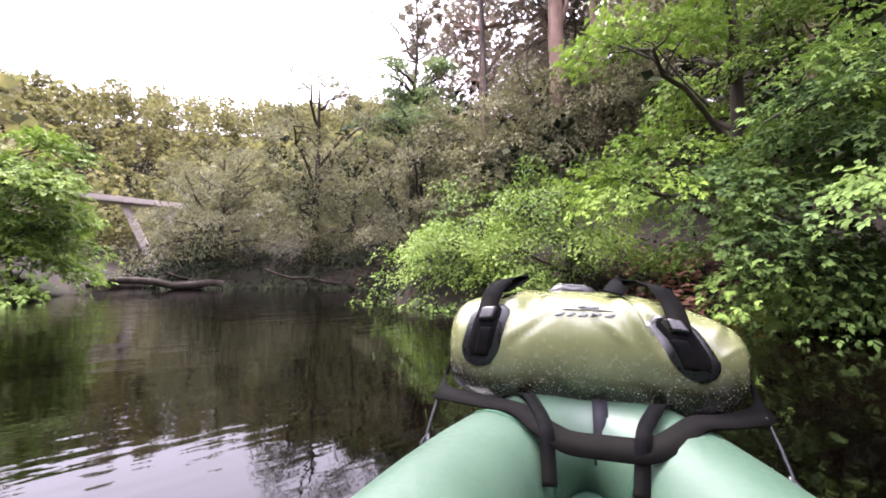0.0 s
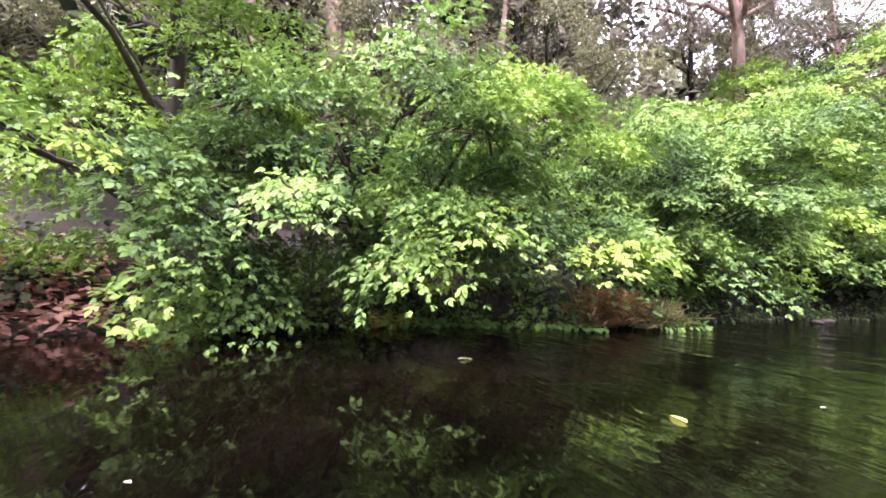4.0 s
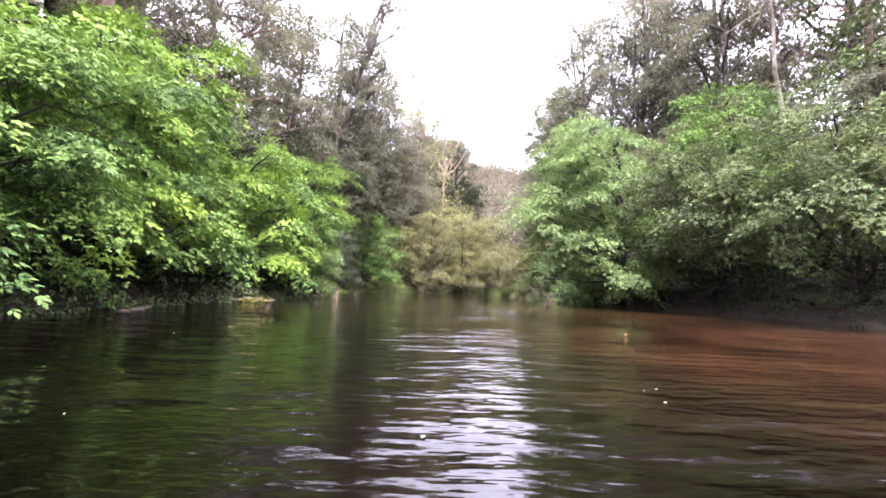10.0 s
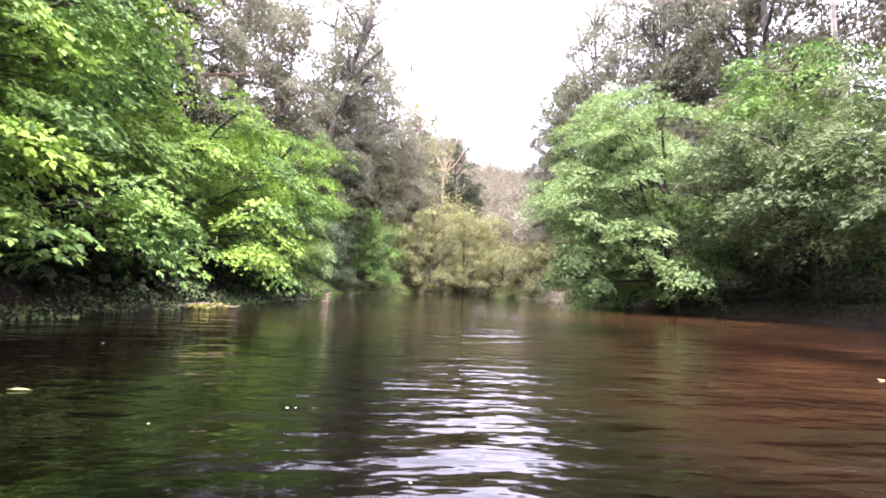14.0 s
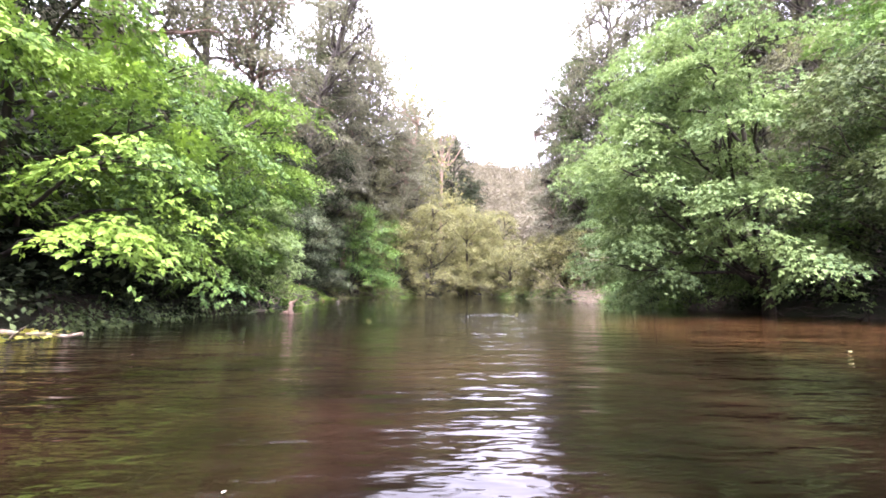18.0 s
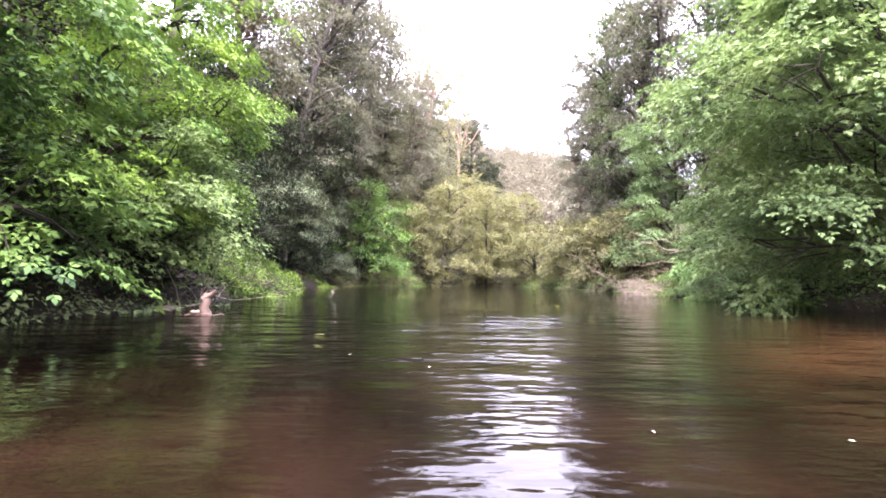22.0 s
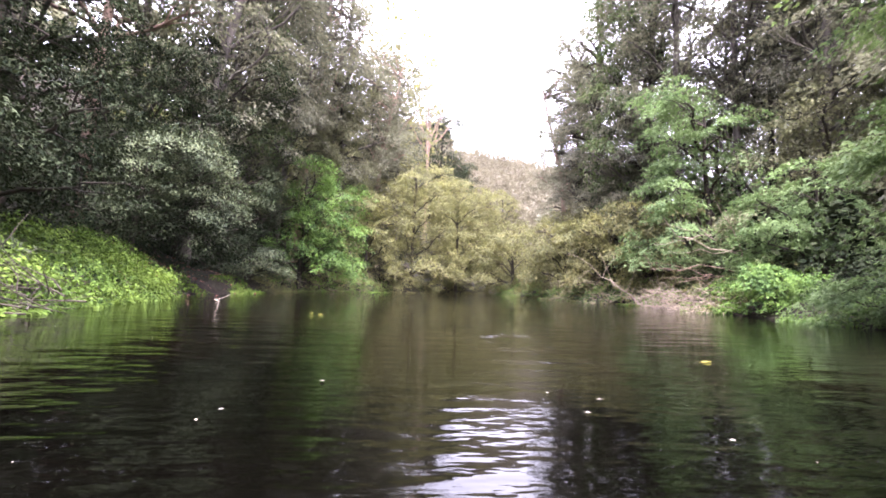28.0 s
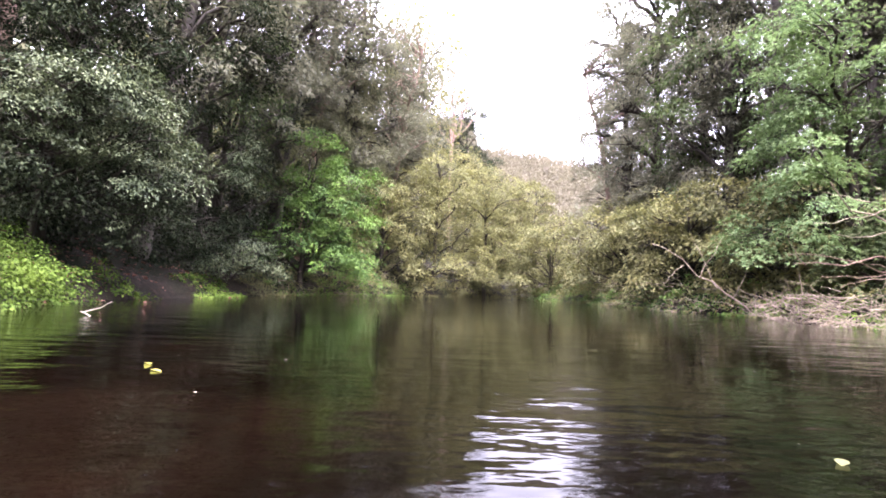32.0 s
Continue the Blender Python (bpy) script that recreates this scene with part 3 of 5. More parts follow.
# far reach
FAR_BUSH = "olive and yellow-green wattle bush on the far bank"
for k, (x, y, h, r) in enumerate(((-4.5, 60, 9.0, 3.2), (-0.6, 63.5, 12.6, 4.6), (4.0, 68, 12.4, 4.6), (8.5, 62, 7.0, 3.2), (10.5, 54, 6.5, 3.0), (11, 48, 6.2, 2.8), (12.5, 44.5, 5.5, 2.4), (-7.5, 61, 10, 3.4), (8.5, 74, 12.5, 4.6), (14, 58, 9, 3.4))):
    bush(x, y, h, r, LEAF_OLIVE, "wattle", FAR_BUSH, 50 + k, (0.2 if x < 5 else -0.6, -0.6), 12, "wattle_bush", 0.25)
bush(-8.0, 52.6, 8.8, 3.2, LEAF_GREEN, "maple_far", "conical fresh green bush in front of dark trees", 61, (0.7, -0.5), 12, "conical_bush", 0.5)
# dark trees of the left bank
bush(-10.2, 39.2, 6.2, 1.7, LEAF_LAUREL, "myrtle", "pale-leaved laurel branch spreading in front of dark trees", 69, (1.2, 0.2), 9, "laurel_tree", 2.4, 1.2, category="tree")
bush(-9.2, 47.0, 2.6, 1.4, LEAF_LAUREL, "myrtle_big", "low dark laurel bush at the water's edge", 68, (0.6, -0.2), 8, "laurel_bush", 0.6)
DARK = "dense dark-leaved myrtle tree leaning over the bank"
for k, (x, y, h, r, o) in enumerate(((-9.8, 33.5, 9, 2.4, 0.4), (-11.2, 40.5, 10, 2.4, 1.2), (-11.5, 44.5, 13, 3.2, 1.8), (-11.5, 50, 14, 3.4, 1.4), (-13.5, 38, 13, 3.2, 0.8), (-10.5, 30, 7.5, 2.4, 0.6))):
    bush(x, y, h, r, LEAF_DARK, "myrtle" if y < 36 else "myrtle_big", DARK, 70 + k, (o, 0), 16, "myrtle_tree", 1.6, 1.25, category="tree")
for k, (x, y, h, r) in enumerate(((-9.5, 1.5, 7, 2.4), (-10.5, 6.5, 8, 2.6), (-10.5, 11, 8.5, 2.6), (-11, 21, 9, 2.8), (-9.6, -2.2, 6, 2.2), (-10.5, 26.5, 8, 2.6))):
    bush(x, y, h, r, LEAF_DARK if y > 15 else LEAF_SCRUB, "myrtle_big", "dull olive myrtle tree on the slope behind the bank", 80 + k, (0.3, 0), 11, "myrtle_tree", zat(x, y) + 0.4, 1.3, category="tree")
for k, (x, y, h, r) in enumerate(((16, 21, 11, 3.2), (15, 27, 12, 3.2), (14, 33, 11, 3.0), (14.5, 38.5, 10, 3.0), (14, 49, 12, 3.2), (16, 15, 10, 3), (17.5, 44, 16, 3.4), (19, 37.5, 16, 3.4), (16, 51, 15, 3.2), (20, 31, 16, 3.4))):
    bush(x, y, h, r, (LEAF_GUM if k > 5 else LEAF_SCRUB if k % 2 else LEAF_GUM), "slope", "dark olive tree on the slope behind the bank", 90 + k, (-0.3, 0), 12, "slope_tree", zat(x, y) + 0.6, 1.4, category="tree")


for k, (x, y, h, r) in enumerate(((-13.5, 20, 15, 3.0), (-13, 26.5, 14, 3.0), (-14.5, 33, 17, 3.2), (-13.5, 11.5, 14, 2.8), (-14, 4, 13, 2.8))):
    bush(x, y, h, r, LEAF_GUM if k % 2 else LEAF_SCRUB, "slope", "tall grey-green tree on the slope behind the bank", 150 + k, (0.3, 0), 13, "slope_tree", zat(x, y) + 1.0, 1.5, category="tree")


for k, (x, y, h, r, leaf) in enumerate(((14.0, 56, 25, 3.2, LEAF_GUM), (14.6, 50, 23, 3.2, LEAF_GUM), (15.5, 64, 27, 3.4, LEAF_GUM), (-8.0, 61, 22, 3.0, LEAF_SCRUB), (-5.2, 68, 23, 2.8, LEAF_GUM), (-11.0, 56, 23, 3.0, LEAF_SCRUB))):
    bush(x, y, h, r, leaf, "slope", "tall grey-green tree with dense hanging foliage", 170 + k, (-0.4 if x > 0 else 0.4, 0), 24, "slope_tree", zat(x, y) + 2.0, 1.7, category="tree")


# ---- tall trees on the slopes ----
def gum(h, seed, leaf, bark, r, n, style="gum", bare=2, first=0.4, spread_r=0.17, lobe=0.085, label="tall thin gum tree with an open grey-green crown", group="gum trees on the slopes"):
    rng = rng_of(seed)
    lobes = crown(rng, n, h * first, h * 0.96, h * spread_r, h * lobe, taper=0.35)
    lean = rng.normal(0, 0.04 * h, 2)
    return grow("gum_tree", (0, 0, 0), [(0, 0, -0.5), (0.3 * lean[0], 0.3 * lean[1], h * 0.5), (lean[0], lean[1], h * 0.95)], lobes, style, leaf, bark,
                label, "tree", seed, r, None, group, bare)


GUMS = [gum(22, 101, LEAF_GUM, BARK_PINK, 0.24, 21), gum(26, 102, LEAF_GUM, BARK_GREY, 0.26, 22, first=0.3), gum(18, 103, LEAF_SHADE, BARK_GREY, 0.2, 20, first=0.2),
        gum(23, 104, LEAF_DEAD, BARK_PINK, 0.22, 18), gum(15, 105, LEAF_OLIVE, BARK_DARK, 0.16, 16, first=0.2),
        gum(20, 106, LEAF_GUM, BARK_GREY, 0.18, 20, "gum_near", first=0.3), gum(19, 107, LEAF_DEAD, BARK_PINK, 0.21, 18, "gum_near", 10, 0.35)]
# which kind, x, y, size
SPOTS = [(2, -11.5, 49, 1.1), (1, -12, 53, 1.2), (0, -10, 58.5, 1.2), (2, -14.5, 45, 1.3), (1, -7.5, 62, 1.0), (0, -5.0, 67, 1.1), (1, -2.5, 73, 1.0), (4, -9, 65, 1.1), (1, -15, 38, 1.15),
         (5, 13.8, 46, 1.35), (5, 17, 41, 1.35), (5, 17.5, 37.5, 1.35), (5, 19.5, 35, 1.45), (1, 18, 57, 1.2), (5, 16.5, 30, 1.25), (3, 20, 25.5, 1.1), (2, 17.5, 20.5, 1.2),
         (0, 15, 65, 1.1), (1, 21, 69, 1.1), (4, 9.5, 71, 0.9), (0, 23, 80, 1.0), (1, 21, 46, 1.2), (1, 24, 30, 1.2), (0, 21, 15, 1.1),
         (6, -9.0, -1.5, 1.0), (6, -10.7, 5.2, 1.0), (5, -12, 2, 1.0), (5, -12.5, 9, 1.0), (6, -9.2, 16.9, 1.05), (5, -12.5, 14, 1.0), (5, -13, 23, 1.0), (0, -12.4, 29, 1.0),
         (5, -13, -4, 0.9), (6, -10.5, -5.5, 0.8), (5, -9.6, -8.5, 0.6), (1, -17, -2, 0.9), (1, -18, 6, 1.0), (0, -18, 17, 1.0), (2, -18, 30, 1.1), (0, -12.7, 40.3, 1.0), (4, -17, 56, 1.1), (5, 18, 33, 1.3), (5, 16, 39.5, 1.25), (4, -12, 70, 1.0), (4, 19.5, 51, 1.2),
         (2, 13.2, 49, 1.15), (5, 15.5, 44, 1.25)]
used = set()
grng = rng_of(7)
for g, x, y, s in SPOTS:
    m = Matrix.Translation(stand(x, y)) @ Matrix.Rotation(grng.uniform(0, 6.28), 4, "Z") @ Matrix.Diagonal((s, s, s * grng.uniform(0.92, 1.08), 1))
    if g not in used:
        used.add(g)
        GUMS[g].matrix_basis = m
    else:
        copy_thing(GUMS[g], m).matrix_basis = m
for k, (x, y, h, lean) in enumerate(((-11.2, 44.5, 29, 6.5), (-12, 48.5, 31, 5.5), (-10.8, 56, 27, 4.0))):
    at = stand(x, y)
    rng = rng_of(130 + k)
    lobes = [((c[0] + lean * (c[2] / h) ** 1.3, c[1], c[2]), a, b) for c, a, b in crown(rng, 26, h * 0.2, h * 0.97, 3.6, 1.75, taper=0.3)]
    grow("leaning_gum", at, [(0, 0, -0.4), (lean * 0.12, 0, h * 0.3), (lean * 0.5, 0.2, h * 0.65), (lean * 0.95, 0, h * 0.95)], lobes, "gum", LEAF_GUM, BARK_GREY, "tall dark gum leaning out over the creek", "tree", 130 + k, 0.26, None, "gum trees on the slopes", 7)
grow("slender_gum", stand(17, 26.2), [(0, 0, -0.3), (-0.6, -0.2, 8), (-1.6, -0.6, 17)], [((-1.7, -0.6, 15), 1.6, 1.2), ((-1.0, 0.4, 17.5), 1.5, 1.1), ((-2.4, -0.8, 18), 1.3, 1.0)], "gum", LEAF_GUM, BARK_PALE,
     "slender leaning gum with a pale bare trunk", "tree", 140, 0.16, None, "", 4)


def forked_gum(x, y, h):
    """A lone gum: bare pale trunk, a wide fork of rising limbs and sparse tufts of leaves at their ends."""
    rng = rng_of(121)
    e = thing("pale_gum", stand(x, y), "lone tall gum with pale forked limbs and sparse crown", "tree")
    fork = np.array((0.2, 0, 0.50 * h))
    put("trunk", tubes("trunk", [limb((0, 0, -0.5), fork, 0.34, 0.22, rng, 9, 0.06)], BARK_PINK, 10, 0.05, rng), e)
    ends = ((-4.4, 0.5, 0.68), (-2.6, -1.5, 0.82), (-0.6, 1.0, 0.93), (0.9, -0.8, 0.98), (2.6, 0.8, 0.90), (4.4, -0.6, 0.83), (5.4, 1.2, 0.72), (-1.6, 0.2, 0.72), (2.2, 0.1, 0.70))
    for ex, ey, ez in ends:
        tip = np.array((ex, ey, ez * h))
        first = limb(fork - UP * rng.uniform(0, 1.5), tip, 0.20, 0.06, rng, 10, 0.22, -0.05)
        b = put("branch", tubes("branch", [first], BARK_PINK, 7, 0.05, rng), e)
        forks = [limb(first[0][k], first[0][k] + unit(rng.normal(0, 1, 3) * (1, 1, 0.3) + UP * 0.9) * rng.uniform(1.5, 3.2), 0.05, 0.012, rng, 6, 0.25) for k in (4, 6, 7, 8, 9, 9)]
        tagged(put("twig_growth", tubes("twig_growth", forks, BARK_PINK, 4, 0, rng), b), kind="stuff")
        tips = np.stack([f[0][-1] for f in forks])
        centres = tips[rng.integers(0, len(tips), 40)] + rng.normal(0, 0.6, (40, 3))
        pos, way, face = sprays(rng, centres, centres - tip + (0, 0, 0.3), 16, 0.7)
        tagged(put("foliage", leaves("foliage", pos, way, face, 0.34 * rng.uniform(0.6, 1.3, len(pos)), LEAF_GUM, 0.36, False), b), kind="stuff")


for k, (x, y, h) in enumerate(((-8.6, -3.6, 11), (-9.4, -0.6, 13), (-10.2, -2.6, 12), (-8.9, 0.9, 12), (-11.3, 0.4, 14), (-9.9, 3.4, 13), (-11.6, 7.6, 14), (-10.4, 9.3, 13))):
    rng = rng_of(180 + k)
    lx, ly = rng.normal(0, 0.5, 2)
    grow("slender_gum", stand(x, y), [(0, 0, -0.3), (0.4 * lx, 0.4 * ly, h * 0.5), (lx, ly, h)], [((lx, ly, h * 0.9), 1.1, 1.0), ((lx * 0.6, ly - 0.6, h * 0.74), 0.9, 0.7)], "gum_near", LEAF_GUM, BARK_PINK if k % 2 else BARK_GREY,
         "slender straight gum with a bare lower trunk", "tree", 180 + k, 0.10, None, "slender gums behind the bank", 1)

forked_gum(1.4, 93, 32.5)
for x, y, h, r, seed in ((4.6, 107, 25.0, 5.2, 122), (9.0, 112, 19.0, 4.0, 123), (-0.2, 104, 20.0, 4.0, 124)):
    at = stand(x, y)
    rng = rng_of(seed)
    lobes = crown(rng, 22, h * 0.3, h * 0.92, r, 2.6, taper=0.45)
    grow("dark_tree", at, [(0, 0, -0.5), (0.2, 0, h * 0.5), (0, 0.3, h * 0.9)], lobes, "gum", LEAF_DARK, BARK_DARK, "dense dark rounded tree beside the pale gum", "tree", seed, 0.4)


# ---- woods on the hills, and growth along the water ----
def woods(name, label, leaf, n, seed, keep, size, hi, per=70, area=(-230, 260, -150, 330)):
    rng = rng_of(seed)
    x, y = rng.uniform(area[0], area[1], n), rng.uniform(area[2], area[3], n)
    k = keep(x, y, shore(x, y))
    x, y = x[k], y[k]
    z = land(x, y)
    t = len(x)
    gap = np.degrees(np.arctan2(x + 0.9, y - 22))
    h = rng.uniform(0.6, 1.2, t) * hi * np.where((gap > -1.5) & (gap < 25) & (y > 60) & (y < 118), 0.4, 1)
    r = h * rng.uniform(0.2, 0.32, t)
    a, f = rng.uniform(0, 6.28, (t, per)), rng.uniform(0.12, 1, (t, per)) ** 0.8
    lump = 1 + 0.35 * np.sin(3 * a + 9 * f + rng.uniform(0, 6, (t, 1)))
    rad = r[:, None] * np.sqrt(np.clip(1.05 - f, 0.02, 1)) * lump * rng.uniform(0.5, 1, (t, per)) ** 0.4
    pos = np.stack([x[:, None] + np.cos(a) * rad, y[:, None] + np.sin(a) * rad, z[:, None] + f * h[:, None]], -1).reshape(-1, 3)
    out = np.stack([np.cos(a), np.sin(a), 0 * a], -1).reshape(-1, 3)
    m = len(pos)
    ln = size * rng.uniform(0.6, 1.4, m) * np.repeat(h / hi, per)
    me = leaves(name, pos, out + rng.normal(0, 0.6, (m, 3)), UP + out * 0.5 + rng.normal(0, 0.5, (m, 3)), ln, leaf, 0.75, False)
    tagged(put(name, me), label, "woods", kind="stuff")


def view_far(x, y, d):
    """Slopes past the trees that stand singly."""
    return (d > 22) & (np.hypot(x, y - 20) < 240) & ((d < 60) | (y > 60) | (y < -10))


woods("hill_woods", "tan and grey-green gum woods covering the distant hillside, haze painted into the colour", LEAF_HAZE, 3400, 201, lambda x, y, d: (d > 20) & (x < 12 + 0.52 * (y - 24)) & (x > -12), 0.66, 12, 120, (-12, 112, 122, 228))
woods("slope_woods", "grey-green gum woods on the valley slopes", LEAF_GUM, 3000, 202, lambda x, y, d: view_far(x, y, d) & (y <= 125) & (y > -22), 1.7, 15, 80)
woods("hill_woods", "hazy tan and grey-green gum woods covering the upstream hillside", LEAF_OLIVE, 2400, 206, lambda x, y, d: (d > 5) & (x < 25 - 0.3 * y), 0.7, 8, 120, (-90, 60, -120, -24))
woods("slope_woods", "olive gum woods rising above the creek's far bend", LEAF_OLIVE, 420, 207, lambda x, y, d: (d > 4), 0.6, 9, 140, (-26, 40, 62, 118))
woods("slope_woods", "dense grey gum foliage on the slope behind the bank", LEAF_GUM, 80, 209, lambda x, y, d: d > 8, 0.24, 17, 1700, (19, 36, 22, 64))
woods("slope_woods", "dense grey-brown forest on the slope behind the bank", LEAF_DEAD, 75, 210, lambda x, y, d: d > 8, 0.36, 13, 800, (-32, -13, -16, 24))
woods("slope_woods", "dull olive-grey trees behind the far bushes", LEAF_SCRUB, 60, 211, lambda x, y, d: d > 3, 0.5, 12, 600, (-22, 26, 66, 104))
woods("slope_woods", "olive trees at the foot of the pale gum", LEAF_OLIVE, 46, 212, lambda x, y, d: d > 2, 0.55, 29, 420, (-7, 10, 77, 91))
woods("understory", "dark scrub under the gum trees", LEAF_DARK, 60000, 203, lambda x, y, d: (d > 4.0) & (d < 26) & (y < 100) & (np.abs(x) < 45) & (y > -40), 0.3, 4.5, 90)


# added dark scrub, so the lit slope does not show between the bushes
woods("understory", "dark scrub added close behind the bank bushes to deepen the shade", LEAF_DARK, 90000, 204, lambda x, y, d: (d > 1.6) & (d < 5) & (y < 56) & (y > -3) & (np.abs(x) < 30) & ~((x < 0) & (y > 29) & (d < 3.6)) , 0.2, 2.4, 110)
# added leaf fill whose near-black colour stands in for shade under the bushes
woods("understory", "near-black leaves added as shade under the bank bushes", LEAF_DARK, 700, 208, lambda x, y, d: (d > 0.15) & (d < 2.2) & (x < 0), 0.15, 1.1, 60, (-9, -4.5, 9.5, 26))
woods("understory", "grey-green scrub on the upstream slopes", LEAF_SCRUB, 60000, 205, lambda x, y, d: (d > 1.5) & (d < 16) & (y < -8) & (y > -40) & (x > -22) & (x < 16), 0.25, 3.2, 110)


def fringe(name, label, leaf, bank, y0, y1, n, seed, size=0.09, lo=0.02, hi=0.7, inland=0.6, per=26, pad=0.22, wide=0.6, fine=True, category="undergrowth", over=0.45):
    """Low leafy growth along one bank that hangs down to the water."""
    rng = rng_of(seed)
    line = np.array(bank, float)
    if line[0, 1] > line[-1, 1]:
        line = line[::-1]
    seg = rng.integers(0, len(line) - 1, n * 40)
    tt = rng.uniform(0, 1, len(seg))
    length = np.hypot(*(line[seg + 1] - line[seg]).T)
    ok = rng.uniform(0, 14, len(seg)) < length
    p = line[seg] + (line[seg + 1] - line[seg]) * tt[:, None]
    ok &= (p[:, 1] > y0) & (p[:, 1] < y1)
    p, along = p[ok][:n], unit((line[seg + 1] - line[seg])[ok][:n])
    n = len(p)
    nrm = np.stack([along[:, 1], -along[:, 0]], 1)
    s = np.where(shore(p[:, 0] + nrm[:, 0] * 0.3, p[:, 1] + nrm[:, 1] * 0.3) > 0, 1.0, -1.0)
    nrm *= s[:, None]
    depth = rng.uniform(-over, inland, n)
    q = p + nrm * depth[:, None]
    g = np.maximum(land(q[:, 0], q[:, 1]), 0)
    patch = 0.5 + 0.5 * np.sin(q[:, 1] * 1.9 + 2 * np.sin(q[:, 1] * 0.7 + seed))
    z = g + lo + (hi * patch + 0.1) * rng.uniform(0, 1, n) ** 1.3
    c = np.stack([q[:, 0], q[:, 1], z], 1)
    out = np.stack([-nrm[:, 0], -nrm[:, 1], 0 * z], 1) + rng.normal(0, 0.4, (n, 3))
    pos, way, face = sprays(rng, c, out, per, pad * rng.uniform(0.6, 1.3, n))
    pos[:, 2] = np.maximum(pos[:, 2], 0.01 + size * 0.4)
    me = leaves(name, pos, way, face, size * rng.uniform(0.5, 1.2, len(pos)), leaf, wide, fine)
    tagged(put(name, me), label, category, kind="stuff")


fringe("bank_undergrowth", "mixed green undergrowth hanging over the water", LEAF_GREEN, LEFT_BANK, 3.4, 11, 200, 301)
# undergrowth whose leaf colour carries the shade of the bank
fringe("bank_undergrowth", "bank undergrowth coloured near black to deepen its shade", LEAF_DARK, LEFT_BANK, -12, 34, 480, 302, 0.10, 0.02, 0.6, 1.8, over=0.0)
# dense added leaves darken the hollow: shade made by colour and by blocking light
fringe("bank_undergrowth", "near-black leaves added as shade in the hollow under the bushes", LEAF_DARK, LEFT_BANK, 9.5, 25, 900, 313, 0.09, 0.02, 1.3, 2.6, fine=False, over=-0.4)
# darker leaf than the bushes above, to paint the sprays as shaded
fringe("bank_undergrowth", "green sprays drooping to the water, coloured darker for the shade", LEAF_SHADE, LEFT_BANK, 9.5, 26, 280, 318, 0.085, 0.03, 0.45, 0.7, 24, 0.26, 0.5, False, over=0.35)
# added dark fill for the black hollow below the myrtle crowns
fringe("bank_undergrowth", "near-black leaves added as shade beneath the myrtle trees", LEAF_DARK, LEFT_BANK, 33, 52, 1100, 316, 0.11, 0.05, 2.2, 5.0, fine=False, over=-1.6)
fringe("creeper", "light green creeper mat trailing to the water", LEAF_VINE, LEFT_BANK, -1.0, 2.0, 420, 303, 0.06, 0.02, 1.2, 1.5)
fringe("ground_cover", "bright green low ground cover on the bank", LEAF_MAT, LEFT_BANK, 28.5, 38.9, 2400, 304, 0.068, 0.02, 0.75, 2.8, 24, 0.24, 0.62)
fringe("ground_cover", "green clump of low plants by the water", LEAF_MAT, LEFT_BANK, 40.0, 41.4, 190, 305, 0.085, 0.02, 0.7, 0.9, 24, 0.2, 0.6)
fringe("ground_cover", "green clump of low plants by the water", LEAF_MAT, LEFT_BANK, 43.4, 46.2, 260, 317, 0.085, 0.02, 0.7, 0.9, 24, 0.2, 0.6)
fringe("ground_cover", "yellow-green grassy clump by the water", LEAF_OLIVE, LEFT_BANK, 47, 50, 180, 311, 0.08, 0.02, 0.7, 0.8, 26, 0.25, 0.4, False)
fringe("ground_cover", "green clump of low plants by the water", LEAF_VINE, LEFT_BANK, 50, 60, 250, 312, 0.08, 0.02, 0.5, 1.2, 26, 0.25, 0.7, False)
# undercut right bank: its shade is put into near-black leaves
fringe("bank_undergrowth", "bank undergrowth coloured near black to deepen its shade", LEAF_DARK, RIGHT_BANK, 8, 34, 1000, 306, 0.10, 0.02, 1.3, 2.4, fine=False, over=-0.15)
fringe("bank_undergrowth", "mixed green undergrowth hanging over the water", LEAF_GREEN, RIGHT_BANK, 28, 35.5, 260, 314, 0.09, 0.02, 0.8, 1.6, fine=False)
fringe("ground_cover", "light green low plants behind a heap of twigs", LEAF_VINE, RIGHT_BANK, 35.5, 43, 260, 315, 0.08, 0.1, 0.7, 2.2, fine=False)
fringe("bank_undergrowth", "mixed green undergrowth hanging over the water", LEAF_GREEN, RIGHT_BANK, 43, 62, 450, 307, 0.10, 0.02, 0.9, 1.6, fine=False)
fringe("bank_undergrowth", "olive scrub along the far water's edge", LEAF_OLIVE, RIGHT_BANK, 36, 75, 600, 308, 0.13, 0.02, 1.2, 2.0, 24, 0.35, fine=False)
fringe("bank_undergrowth", "olive scrub along the far water's edge", LEAF_OLIVE, LEFT_BANK, 48, 80, 600, 309, 0.13, 0.02, 1.2, 2.0, 24, 0.35, fine=False)
fringe("bank_undergrowth", "grey-green scrub at the upstream bend", LEAF_DARK, LEFT_BANK, -15, -3, 400, 310, 0.10, 0.02, 1.0, 2.0, fine=False)


# ---- dead wood, stones, ferns and what floats ----
def deadwood(name, lines, label, category, mat=DEADWOOD, at=(0, 0, 0), sides=7, group=""):
    """A snag or fallen branch: a main stem and its side branches."""
    e = thing(name, at, label, category, group)
    rng = rng_of(len(name) + int(abs(at[1]) * 7))
    for k, (a, b, r0, r1) in enumerate(lines):
        put("stem" if k == 0 else "side_branch", tubes("stem", [limb(np.array(a), np.array(b), r0, r1, rng, 8, 0.22)], mat, sides, 0.06, rng), e)
    return e


